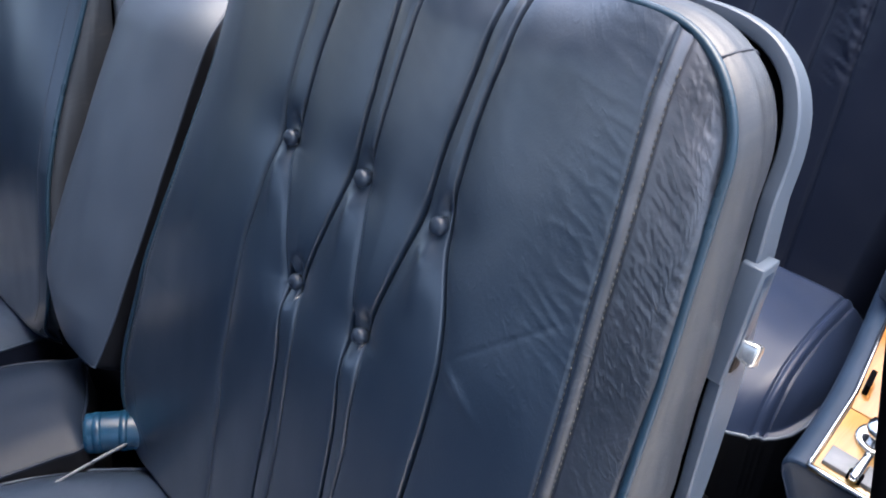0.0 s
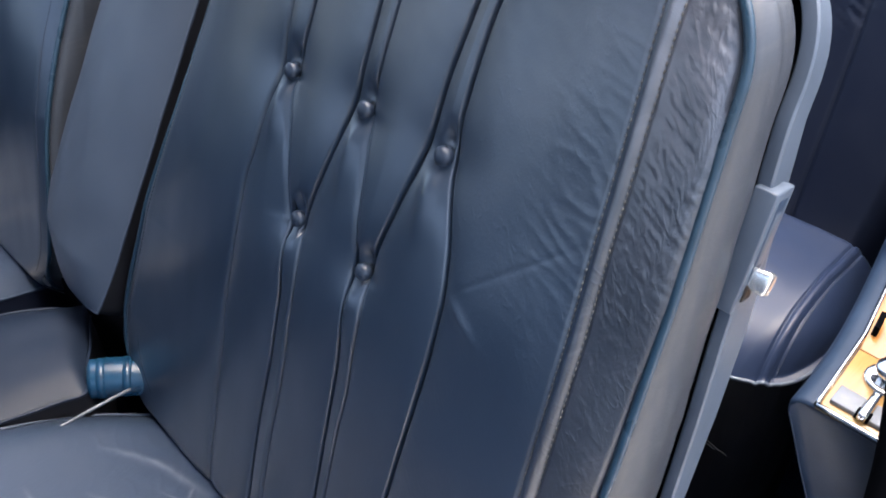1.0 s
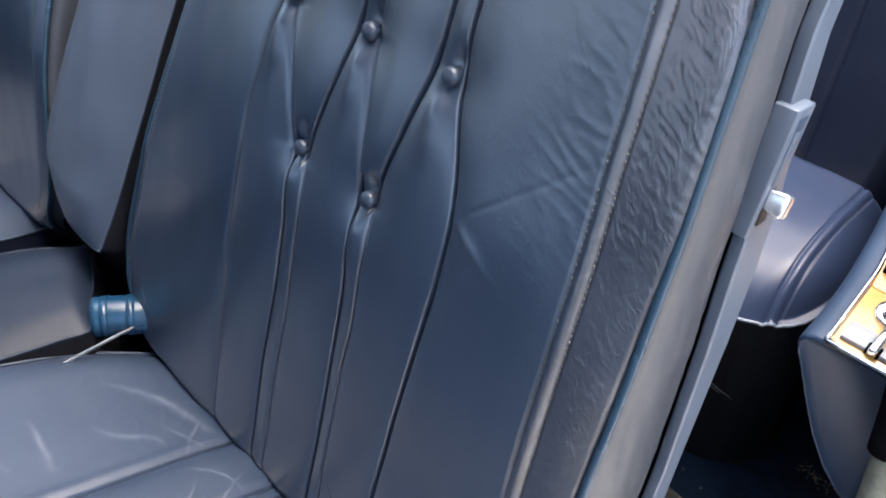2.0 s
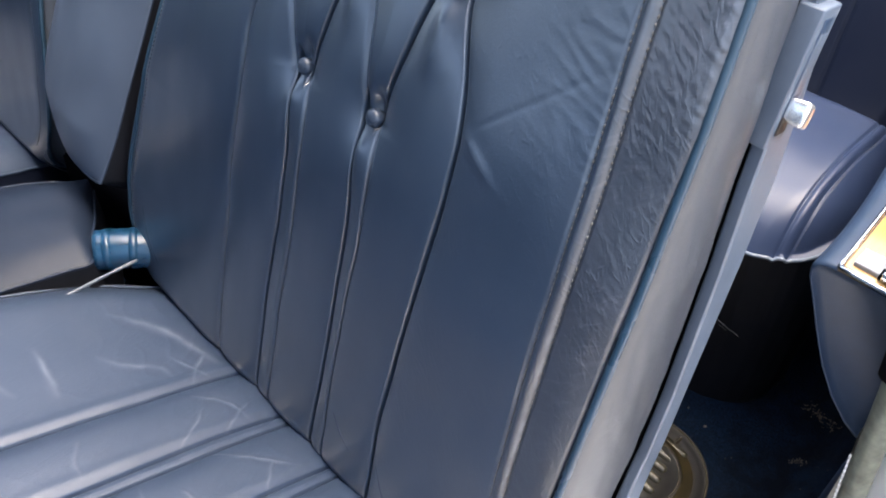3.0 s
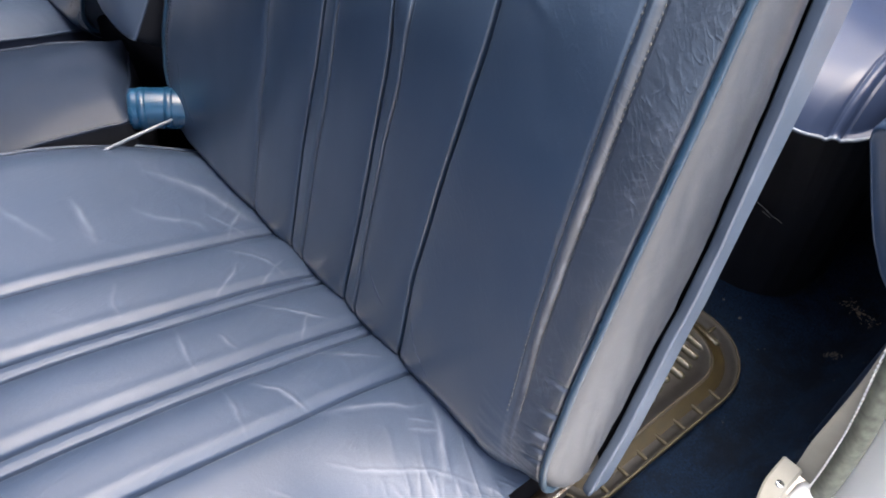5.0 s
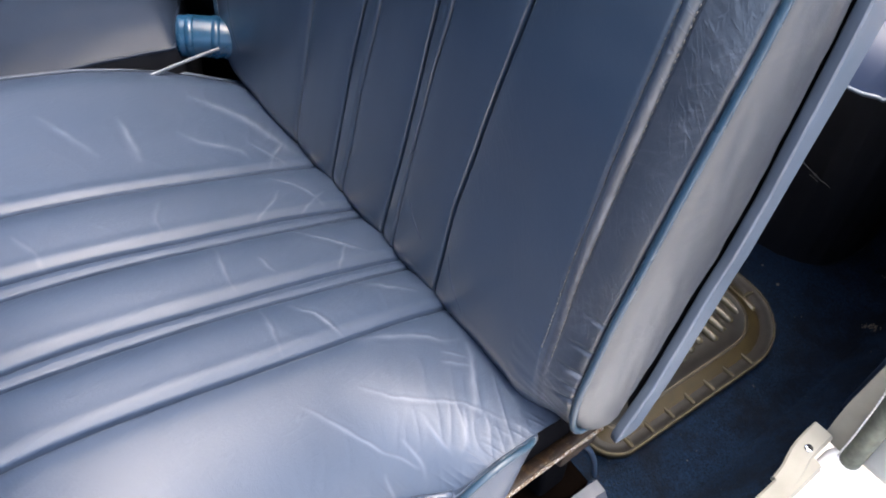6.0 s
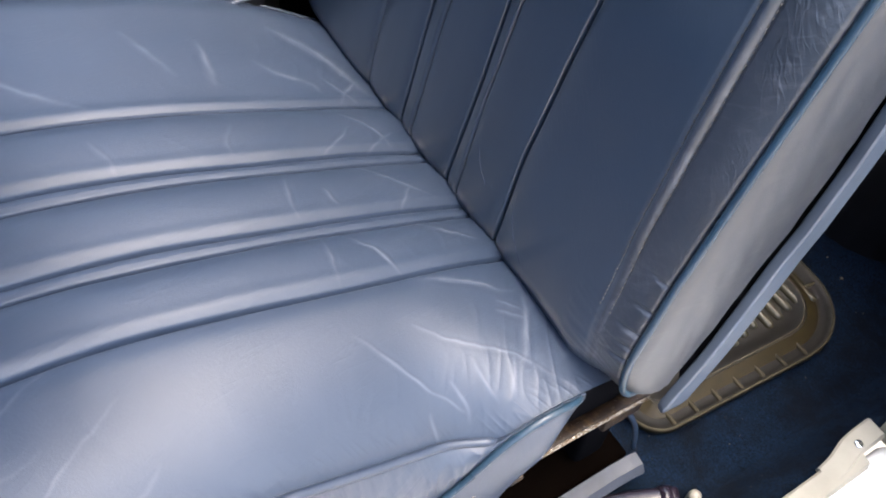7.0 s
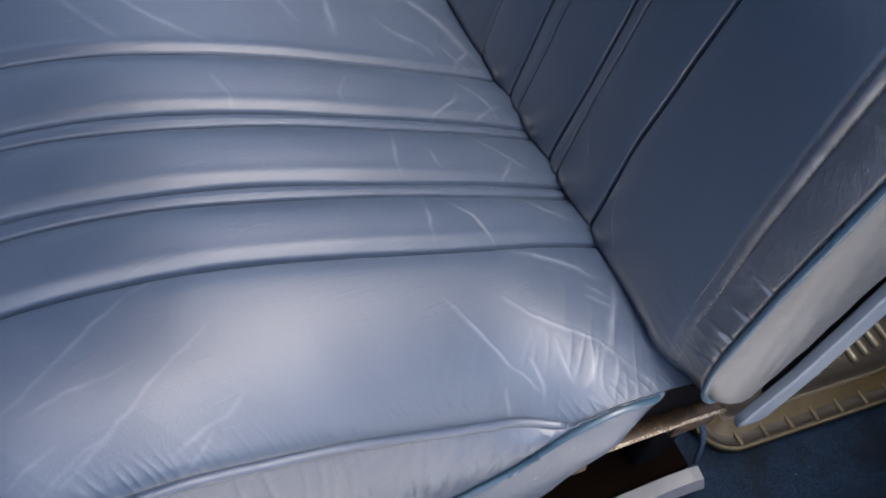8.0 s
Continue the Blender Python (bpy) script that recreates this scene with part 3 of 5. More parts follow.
def on_back(x, s, d):
    x, s, d = np.broadcast_arrays(x, s, d)
    return np.stack([x, s * SR - d * CR, 0.356 + s * CR + d * SR], -1)


def cols(knots, counts):
    """Column positions between edge lines; returns a list of blocks that share their border columns."""
    out = []
    for a, b, n in zip(knots[:-1], knots[1:], counts):
        w = np.linspace(0, 1, n)
        out.append(a[:, None] + (b - a)[:, None] * w[None])
    return out


# cushion profile along the car, and its outlines
_cz = soft([-0.05, 0.0, 0.05, 0.10, 0.15, 0.20, 0.25, 0.30, 0.35, 0.40, 0.44, 0.48, 0.52, 0.56], [0.322, 0.350, 0.376, 0.399, 0.422, 0.444, 0.463, 0.479, 0.489, 0.492, 0.484, 0.460, 0.42, 0.37], 0.016)
cush_z = lambda y: _cz(-y)
cush_left = lambda y: lin(-y, [-0.05, -0.007, 0.0, 0.035, 0.075, 0.125, 0.18, 0.23, 0.30, 0.56], [-0.170, -0.184, -0.187, -0.202, -0.212, -0.217, -0.213, -0.208, -0.205, -0.205])
_sz = soft([-0.05, 0.0, 0.05, 0.088, 0.12, 0.17, 0.24, 0.33, 0.42, 0.50, 0.56], [0.308, 0.328, 0.339, 0.326, 0.337, 0.366, 0.408, 0.442, 0.442, 0.40, 0.35], 0.010)
seam_z = lambda y: _sz(-y)
pipe_z = lambda y: lin(-y, [-0.05, 0.0, 0.03, 0.055, 0.084, 0.105, 0.13, 0.18, 0.25, 0.40, 0.56], [0.303, 0.326, 0.337, 0.339, 0.329, 0.310, 0.292, 0.274, 0.264, 0.258, 0.25])
CUSH_PLEATS = [-0.020, 0.045, 0.058, 0.116, 0.129, 0.180]


def smoothed(f, y, w=0.02):
    return (f(y - w) + f(y - w / 2) + f(y) + f(y + w / 2) + f(y + w)) / 5


# creases of the cushion hide: (height, width, points across and along the car), panel by panel
CREASES_INNER = [
    (0.0013, 0.0040, [(-0.143, -0.060), (-0.116, -0.036), (-0.090, -0.021), (-0.055, -0.011), (-0.034, -0.005)]), (0.0005, 0.0030, [(-0.133, -0.188), (-0.100, -0.174), (-0.065, -0.162)]),
    (0.0006, 0.0030, [(-0.121, -0.130), (-0.086, -0.132), (-0.051, -0.137)]), (0.0005, 0.0030, [(-0.090, -0.092), (-0.072, -0.082), (-0.053, -0.055), (-0.035, -0.050)]),
    (0.0008, 0.0015, [(-0.022, -0.042), (-0.044, -0.023), (-0.058, -0.006)]), (0.0006, 0.0018, [(-0.063, -0.040), (-0.039, -0.030), (-0.024, -0.024)]),
    (0.0005, 0.0030, [(-0.090, -0.300), (-0.057, -0.270), (-0.031, -0.235)]), (0.0004, 0.0030, [(-0.085, -0.334), (-0.060, -0.318), (-0.035, -0.300)]),
]
CREASES_MIDDLE = [
    (0.0007, 0.0016, [(-0.008, -0.052), (0.012, -0.031), (0.029, -0.024), (0.041, -0.024)]), (0.0008, 0.0013, [(0.022, -0.012), (0.037, -0.037), (0.044, -0.050)]), (0.0007, 0.0012, [(0.012, -0.048), (0.032, -0.070), (0.044, -0.088)]),
    (0.0003, 0.0018, [(0.000, -0.143), (0.022, -0.155), (0.038, -0.156)]), (0.0003, 0.0018, [(0.006, -0.246), (0.029, -0.238), (0.044, -0.239)]),
    (0.0008, 0.0014, [(0.058, -0.072), (0.079, -0.048), (0.095, -0.031), (0.108, -0.016)]), (0.0004, 0.0015, [(0.062, -0.130), (0.091, -0.134), (0.112, -0.137)]), (0.0004, 0.0014, [(0.084, -0.106), (0.103, -0.101)]), (0.0005, 0.0013, [(0.090, -0.032), (0.115, -0.055)]),
    (0.0008, 0.0015, [(0.128, -0.056), (0.145, -0.031), (0.160, -0.008)]), (0.0007, 0.0014, [(0.137, -0.112), (0.153, -0.096), (0.169, -0.092), (0.180, -0.089)]), (0.0004, 0.0015, [(0.130, -0.130), (0.153, -0.131), (0.168, -0.135), (0.179, -0.137)]),
]
CREASES_REAR_CORNER = [
    (0.0010, 0.0020, [(0.184, -0.084), (0.190, -0.060), (0.200, -0.036), (0.211, -0.020), (0.214, -0.006)]), (0.0005, 0.0013, [(0.218, -0.104), (0.234, -0.085), (0.249, -0.061), (0.262, -0.040), (0.274, -0.030), (0.288, -0.018)]),
    (0.0005, 0.0014, [(0.214, -0.148), (0.236, -0.131), (0.252, -0.119), (0.266, -0.107), (0.282, -0.092)]), (0.0007, 0.0024, [(0.217, -0.003), (0.238, -0.014), (0.262, -0.031), (0.270, -0.040)]), (0.0005, 0.0014, [(0.218, -0.030), (0.231, -0.013)]), (0.0005, 0.0014, [(0.224, -0.036), (0.238, -0.015)]),
]
CREASES_FRONT_CORNER = [
    (0.00025, 0.0013, [(0.238, -0.410), (0.227, -0.385), (0.217, -0.369), (0.206, -0.353), (0.196, -0.339), (0.184, -0.320), (0.178, -0.300)]), (0.00025, 0.0012, [(0.276, -0.398), (0.265, -0.375), (0.258, -0.355), (0.247, -0.337), (0.237, -0.323), (0.227, -0.308), (0.212, -0.286)]),
    (0.00020, 0.0012, [(0.275, -0.388), (0.266, -0.369), (0.256, -0.349)]), (0.00015, 0.0014, [(0.240, -0.396), (0.233, -0.367), (0.231, -0.344), (0.225, -0.330)]), (0.00015, 0.0014, [(0.280, -0.336), (0.269, -0.313), (0.263, -0.296), (0.253, -0.282)]), (0.00015, 0.0014, [(0.285, -0.326), (0.275, -0.312), (0.268, -0.303)]), (0.00015, 0.0013, [(0.268, -0.412), (0.260, -0.393), (0.255, -0.378)]),
]
CREASES_GATHERED = [(0.0005, 0.0018, [(0.252, -0.074), (0.268, -0.073), (0.286, -0.070)]), (0.0005, 0.0018, [(0.262, -0.042), (0.278, -0.051), (0.288, -0.058)]), (0.0005, 0.0018, [(0.258, -0.096), (0.273, -0.093), (0.287, -0.095)]), (0.0004, 0.0016, [(0.270, -0.119), (0.287, -0.123)]), (0.0005, 0.0015, [(0.273, -0.030), (0.288, -0.036)])]
CREASES = CREASES_INNER + CREASES_MIDDLE + CREASES_REAR_CORNER + CREASES_FRONT_CORNER + CREASES_GATHERED


def crease_field(x, y):
    """Height of the creases, and how far the dye is rubbed off their crests, 0 to 1."""
    x, y = np.broadcast_arrays(np.asarray(x, float), np.asarray(y, float))
    high, wear_sheen = np.zeros(x.shape), np.zeros(x.shape)
    for tall, wide, pts in CREASES:
        p = spline([(*q, 0) for q in pts], 0.004)[:, :2]
        lo, hi = p.min(axis=0) - 4 * wide, p.max(axis=0) + 4 * wide
        m = (x > lo[0]) & (x < hi[0]) & (y > lo[1]) & (y < hi[1])
        if not m.any():
            continue
        q = np.stack([x[m] + 0.0011 * vnoise(x[m] * 90, y[m] * 90, 83), y[m] + 0.0011 * vnoise(x[m] * 90, y[m] * 90, 84)], 1)
        best, along = np.full(len(q), 9.0), np.zeros(len(q))
        for i, (a, c) in enumerate(zip(p[:-1], p[1:])):
            e = c - a
            f = np.clip((q - a) @ e / (e @ e), 0, 1)
            dist = np.hypot(*(q - a - f[:, None] * e).T)
            near = dist < best
            best[near], along[near] = dist[near], (i + f[near]) / (len(p) - 1)
        fade = np.clip(np.sin(np.pi * along), 0, 1) ** 0.7 * (0.75 + 0.4 * vnoise(q[:, 0] * 70, q[:, 1] * 70, 85))
        high[m] += 0.6 * tall * fade * (np.exp(-(best / wide) ** 2) - 0.25 * np.exp(-((best - 2.2 * wide) / wide) ** 2))
        wear_sheen[m] = np.maximum(wear_sheen[m], np.clip(fade, 0, 1) * np.exp(-(best / (0.8 * wide)) ** 2) * min(1, (tall + 0.0002) / 0.0008))
    return high, wear_sheen


def edge_x(y):
    """Outer seam of the cushion top; towards the back it runs out to the piping."""
    return 0.288 + 0.0165 * smooth01((y + 0.125) / 0.060)


def cushion_top(x, y):
    z = smoothed(cush_z, y)
    xl = smoothed(cush_left, y, 0.01)
    z = z - 0.016 * np.clip(1 - (x - xl) / 0.05, 0, 1) ** 2.2
    w = np.clip((x - 0.18) / (edge_x(y) - 0.18), 0, 1)
    z = z - (z - smoothed(seam_z, y, 0.012)) * w ** 2.1
    fold = 0 * x
    for k, g in enumerate(CUSH_PLEATS):
        dep = 0.0050 if k in (0, 5) else 0.0044
        u = np.abs(x - g - 0.0012 * vnoise(y * 9, k * 3.7, 5))
        fold = fold + 0.0004 * (ridged(y * 60 + x * 20, y * 11 + k, 27) - 0.3) * np.exp(-((u - 0.004) / 0.006) ** 2)
        fold = np.maximum(fold, dep * np.exp(-(u / 0.0014) ** 2.5) + 0.45 * dep * np.exp(-(u / 0.009) ** 2))
    z = z - fold
    # the padding rolls over just before each pleat
    for g in (-0.020, 0.045, 0.116, 0.180):
        z = z + 0.0016 * np.exp(-((x - g + 0.0085) / 0.0060) ** 2)
    for a, b in ((-0.02, 0.045), (0.058, 0.116), (0.129, 0.18)):
        z = z + 0.0035 * np.clip(1 - ((x - (a + b) / 2) / ((b - a) / 2)) ** 2, 0, 1)
    z = z + 0.0004 * vnoise(x * 13, y * 7, 21) + 0.00012 * vnoise(x * 34, y * 20, 22)
    z = z + crease_field(x, y)[0]
    # drag creases fanning out from the back corners
    back = smooth01((y + 0.13) / 0.10)
    z = z + 0.00022 * back * (ridged(x * 26 + y * 30, y * 22 - x * 14, 23) - 0.2)
    z = z + 0.0006 * (ridged(x * 9 + y * 5, y * 13 - x * 9, 24) - 0.15) * 0.3
    fr = smooth01((-0.22 - y) / 0.15) * (x > 0.15)
    z = z + 0.00010 * fr * (ridged(x * 22 + y * 18, y * 9 - x * 8, 25) - 0.2)
    # puckers along the sewn edge, and a shallow valley before the welt
    hem = edge_x(y) - x
    z = z + 0.0005 * np.exp(-((hem - 0.006) / 0.009) ** 2) * (ridged(y * 120 + hem * 60, hem * 40 + y * 9, 28) - 0.3) - 0.0016 * np.exp(-((hem - 0.0035) / 0.0030) ** 2) * smooth01((-0.10 - y) / 0.03)
    edge = smooth01((x - 0.235) / 0.03) * smooth01((y + 0.22) / 0.1)
    z = z + 0.00035 * edge * (ridged(y * 75 + x * 25, x * 30 + y * 12, 26) - 0.3)
    return z


def ridge_lines(name, lines, surf, normal, r, material, parent, label):
    """Raised cracked creases that taper out at both ends, lying on a surface."""
    vs, fs = [], []
    for a, b, c, *_ in lines:
        p = spline([(*a, 0), (*b, 0), (*c, 0)], 0.002)
        n = len(p)
        w = np.sin(np.linspace(0.06, math.pi - 0.06, n)) ** 0.6 * r
        p[:, :2] += 0.0006 * np.stack([vnoise(p[:, 0] * 160, p[:, 1] * 160, 81), vnoise(p[:, 0] * 160, p[:, 1] * 160, 82)], 1)
        q = surf(p[:, 0], p[:, 1])
        t = np.gradient(q, axis=0)
        t /= np.linalg.norm(t, axis=1)[:, None]
        side = np.cross(t, np.asarray(normal))
        side /= np.linalg.norm(side, axis=1)[:, None]
        up = np.cross(side, t)
        k = len(vs)
        for i in range(n):
            for u, h in ((-2.2, -0.25), (-0.9, 0.22), (0, 0.36), (0.9, 0.22), (2.2, -0.25)):
                vs.append(q[i] + side[i] * u * w[i] + up[i] * h * w[i])
        fs += [[x + k for x in f] for f in grid_faces(n, 5)]
    ob = part(name, vs, fs, material, parent, label)
    return tagged(ob, kind="stuff")


# cracked creases low on the backrest: three points each, across and up its face
FOLDS_BACK = [
    ((0.112, 0.057), (0.124, 0.043), (0.138, 0.034)), ((0.168, 0.045), (0.183, 0.024), (0.201, 0.010)), ((-0.200, 0.078), (-0.187, 0.047), (-0.165, 0.026)),
]


def build_seat(fine, flipped, label):
    """A front seat; flipped mirrors it to the far side of the car."""
    def M(p):
        p = np.array(p, float)
        if flipped:
            p[..., 0] = -0.655 - p[..., 0]
        return p

    fl = flipped
    seat = thing("front_seat", M((0.05, -0.15, 0.08)), label, "car seat", "front seats")
    nv = int(380 * fine)
    # backrest face in four sewn panels
    b = np.linspace(0, 1, nv)
    s_flat = -0.04 + b * 0.616
    lines = [left_edge, line_a, line_d, line_seam, lambda q: right_edge(q) + 0.001]
    counts = [int(80 * fine), int((480 if not fl else 240) * fine), int(90 * fine), int(60 * fine)]
    panels = (("inner_panel", "plain leather panel"), ("pleated_panel", "pleated and buttoned leather panel"), ("outer_panel", "creased plain leather panel"), ("bolster", "wrinkled leather bolster"))
    for (name, lab), la, lb, n in zip(panels, lines[:-1], lines[1:], counts):
        w = np.linspace(0, 1, n)[None]
        S = s_flat[:, None] + 0 * w
        for _ in range(6):
            X = la(S) + (lb(S) - la(S)) * w
            foot = -0.04 + 0.016 * smooth01((X - 0.25) / 0.05)
            S = foot + b[:, None] * (top_edge(X) - foot)
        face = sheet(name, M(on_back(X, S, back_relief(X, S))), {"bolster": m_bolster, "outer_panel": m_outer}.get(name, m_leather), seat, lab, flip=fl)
        q = X - line_seam(S)
        scuff_sheen = smooth01((0.34 - S) / 0.14) * (np.exp(-((q - 0.0040) / 0.0016) ** 2) + 0.6 * np.exp(-((q + 0.0042) / 0.0022) ** 2)) * np.clip(0.55 + 0.9 * vnoise(X * 300, S * 130, 33) + 0.5 * vnoise(X * 90, S * 40, 34), 0, 1)
        # paler towards the top: sky sheen painted in beside the seam scuffs
        scuff_sheen = scuff_sheen + (1.7 if name == "bolster" else 1.0) * smooth01((S - 0.36) / 0.20) * smooth01((X + 0.20) / 0.34) * np.clip(0.55 + 0.35 * vnoise(X * 22, S * 22, 35) + 0.25 * vnoise(X * 90 + S * 40, S * 90, 36), 0, 1)
        face.data.attributes.new("wear_sheen", "FLOAT", "POINT").data.foreach_set("value", scuff_sheen.ravel())
    # outline of the face, from the lower outer corner up, over the top and down the inner side
    sr = np.linspace(-0.085, 0.50, 110)
    ang = np.linspace(0.05, math.pi / 2, 24)
    xt = np.linspace(0.21, -0.115, 40)
    R = [np.stack([right_edge(sr), sr], 1)]
    cx, cs, rc = right_edge(0.507) - 0.068, 0.507, 0.068
    R.append(np.stack([cx + rc * np.cos(ang), cs + rc * np.sin(ang)], 1))
    R.append(np.stack([xt, np.full_like(xt, 0.5755)], 1))
    cx2 = -0.125
    R.append(np.stack([cx2 - rc * np.sin(ang - 0.05), cs + rc * np.cos(ang - 0.05)], 1))
    sl = np.linspace(0.50, -0.085, 110)
    R.append(np.stack([left_edge(sl), sl], 1))
    o2 = np.concatenate(R)
    o3 = even(np.c_[o2, np.zeros(len(o2))], 0.005 / fine)
    ox, os = o3[:, 0], o3[:, 1]
    tg = np.gradient(o3[:, :2], axis=0)
    tg /= np.linalg.norm(tg, axis=1)[:, None]
    out = np.stack([tg[:, 1], -tg[:, 0]], 1)
    for _ in range(3):
        out[1:-1] = (out[:-2] + out[1:-1] + out[2:]) / 3
    out /= np.linalg.norm(out, axis=1)[:, None]
    on_left = (ox < 0)
    d0 = np.where(on_left, lin(os, [-0.06, 0.0, 0.1, 0.22, 0.3, 0.42, 0.58], [-0.018, -0.009, -0.002, -0.002, -0.014, -0.038, -0.056]), -0.006)
    mix_top = smooth01((os - 0.55) / 0.02)
    d0 = d0 * (1 - mix_top) + mix_top * lin(ox, [-0.13, 0.21], [-0.05, -0.012])
    k = np.ones(9) / 9
    d0 = np.convolve(np.r_[[d0[0]] * 4, d0, [d0[-1]] * 4], k, "valid")

    boxy = (2 * np.abs(out[:, 0] * out[:, 1])) ** 2 * (os > 0.4)

    def ring(off, depth, square=0.0):
        off = off + square * boxy
        return on_back(ox + out[:, 0] * off, os + out[:, 1] * off, d0 * np.clip(1 - depth / 0.05, 0, 1) - depth)

    # the boxing stops above the cushion base in a rounded heel; the rim runs on below it
    body = np.where(os > -0.023)[0]
    lo_i, hi_i = body[0], body[-1] + 1
    heel = back_heel(os)

    def tail(side):
        e = lo_i if side else hi_i - 1
        return on_back(np.full(8, ox[e] + out[e, 0] * 0.0015), np.full(8, os[e]) , -np.linspace(0.066, 0.048, 8))

    run = ring(0.0010, heel - 0.0005)[lo_i:hi_i]
    tube("piping", M(even(np.concatenate([tail(True), run, tail(False)[::-1]]), 0.004 / fine)), 0.0028, m_piping, seat, "light blue piping", n=10)
    # boxing between piping and back shell
    wide = lin(os, [-0.06, 0.0, 0.05, 0.13, 0.19, 0.28, 0.36, 0.43, 0.50, 0.60], [0.078, 0.093, 0.102, 0.110, 0.106, 0.088, 0.072, 0.062, 0.0535, 0.0535])
    rim_start = wide + lin(os, [-0.08, 0.0, 0.05, 0.13, 0.19, 0.36, 0.49, 0.54, 0.565, 0.60], [0.015, 0.012, 0.0085, 0.0065, 0.006, 0.0035, 0.0012, 0.004, 0.009, 0.007])
    rim_end = lin(os, [-0.08, 0.0, 0.08, 0.13, 0.19, 0.36, 0.44, 0.50, 0.60], [0.121, 0.134, 0.143, 0.145, 0.138, 0.115, 0.094, 0.080, 0.082])
    rows = []
    for f in np.r_[0, 0.03, np.linspace(0.07, 1, 20)]:
        bulge = -0.0045 * max(0, 1 - f / 0.10) + 0.0005 + 0.0085 * math.sin(math.pi * f * 0.93) ** 0.9
        w = 0.0007 * vnoise(os * 40 + f * 9, f * 5.0 + ox * 8, 31)
        rows.append(ring(bulge + w * min(1, f * 4), heel * (1 - f) + wide * f + 0.0005, 0.003 * f)[lo_i:hi_i])
    side_rows = np.stack(rows)
    half = int(np.argmin(np.abs(ox[lo_i:hi_i] - 0.05) + 10 * (os[lo_i:hi_i] < 0.5)))
    # outer boxing takes the lit leather copy, inner the shaded; far seat swaps
    sheet("side_panel", M(side_rows[:, :half + 1]), m_rear if fl else m_side, seat, "grey-blue leather boxing between piping and shell, light in its colour", flip=not fl)
    sheet("inner_side_panel", M(side_rows[:, half:]), m_side if fl else m_rear, seat, "leather boxing on the inner side, light and shade in its colour", flip=not fl)
    # dark sheets put in for the gap's shade, and the shell behind
    for nm, dep, off, mat, lab in (("backing", wide - 0.002, -0.002, m_black, ""), ("gap_shade", rim_start + 0.012, 0.007, m_black, ""), ("back_shell", rim_end - 0.003, 0.006, m_shell, "blue-grey moulded back shell")):
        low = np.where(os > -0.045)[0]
        r = ring(off, dep)[low[0]:low[-1] + 1] if nm == "gap_shade" else ring(off, dep)[lo_i:hi_i]
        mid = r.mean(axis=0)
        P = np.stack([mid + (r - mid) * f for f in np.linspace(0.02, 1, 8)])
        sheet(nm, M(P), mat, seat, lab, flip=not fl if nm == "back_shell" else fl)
    sec = [(0.0025, 1, -0.002), (0.0025, 0, 0.004), (0.0035, 0, 0.0006), (0.0045, 0, 0.0), (0.0112, 0, -0.0004), (0.0124, 0, 0.0010), (0.0124, 1, -0.0040), (0.0114, 1, -0.0012), (0.0090, 1, 0.0), (0.0055, 1, 0.0)]
    rim = np.stack([ring(a, (rim_end if e else rim_start) + dd, 0.005) for a, e, dd in sec], 1)
    rim = rim[(os > -0.070)]
    for k, w in enumerate((0.45, 0.75, 0.93)):
        for q in (k, -1 - k):
            rim[q] = rim[q].mean(axis=0) + (rim[q] - rim[q].mean(axis=0)) * w
    n = rim.shape[1]
    fs = grid_faces(len(rim), n, wrap=True, flip=not fl) + [list(range(n)), [(len(rim) - 1) * n + i for i in range(n)][::-1]]
    shell_rim = part("shell_rim", M(rim), fs, m_shell, seat, "blue-grey plastic rim of the back shell")
    for e in shell_rim.data.edges:
        i, j = e.vertices
        if abs(i - j) == n and i % n in (4, 5, 6):
            e.use_edge_sharp = True
    # buttons
    for bx, bs in BUTTONS:
        prof = [(0.0056, -0.006), (0.0064, -0.002), (0.0066, 0.0), (0.0063, 0.0016), (0.0052, 0.0032), (0.0034, 0.0042), (0.0012, 0.0046)]
        turn = np.linspace(0, 2 * math.pi, 16, endpoint=False)
        d = float(back_relief(bx + 0.0085 * np.cos(turn), bs + 0.0085 * np.sin(turn)).mean()) + 0.0028
        p = M(on_back(bx, bs, d))
        lathe("button", prof, Matrix.Translation(p) @ Matrix.Rotation(math.pi / 2 - REC, 4, "X"), m_button, seat, "round leather-covered button")
    # stitch lines of the welted seam, and of the inner edge
    s1 = np.linspace(0.05, 0.553, 140)
    for q in (-0.0050, 0.0050):
        x1 = line_seam(s1) + q
        stitch_row("stitching", M(on_back(x1, s1, back_relief(x1, s1) + 0.0003 + 0.0004 * smooth01((0.20 - s1) / 0.1))), (0, -CR, SR), 0.0040, 0.0026, 0.00052, m_thread, seat, "dusty tan seam stitching")
    s1 = np.linspace(0.02, 0.52, 120)
    x1 = left_edge(s1) + 0.012
    stitch_row("stitching", M(on_back(x1, s1, back_relief(x1, s1) + 0.0004)), (0, -CR, SR), 0.0042, 0.0028, 0.0005, m_thread_dark, seat)
    # seam over the corner of the boxing
    i = int(np.argmin(np.hypot(ox - 0.262, os - 0.566)))
    cr = np.stack([ring(0.0007 + 0.0085 * math.sin(math.pi * f * 0.93) ** 0.9, wide * f + 0.0005, 0.003 * f)[i] for f in np.linspace(0.06, 0.97, 14)])
    tube("corner_seam", M(cr), 0.0006, m_thread_dark, seat, n=6)

    # cushion
    ny = int(760 * fine)
    y = np.linspace(0.035, -0.56, ny)
    knots = [smoothed(cush_left, y, 0.01), np.full(ny, -0.02), np.full(ny, 0.18), edge_x(y)]
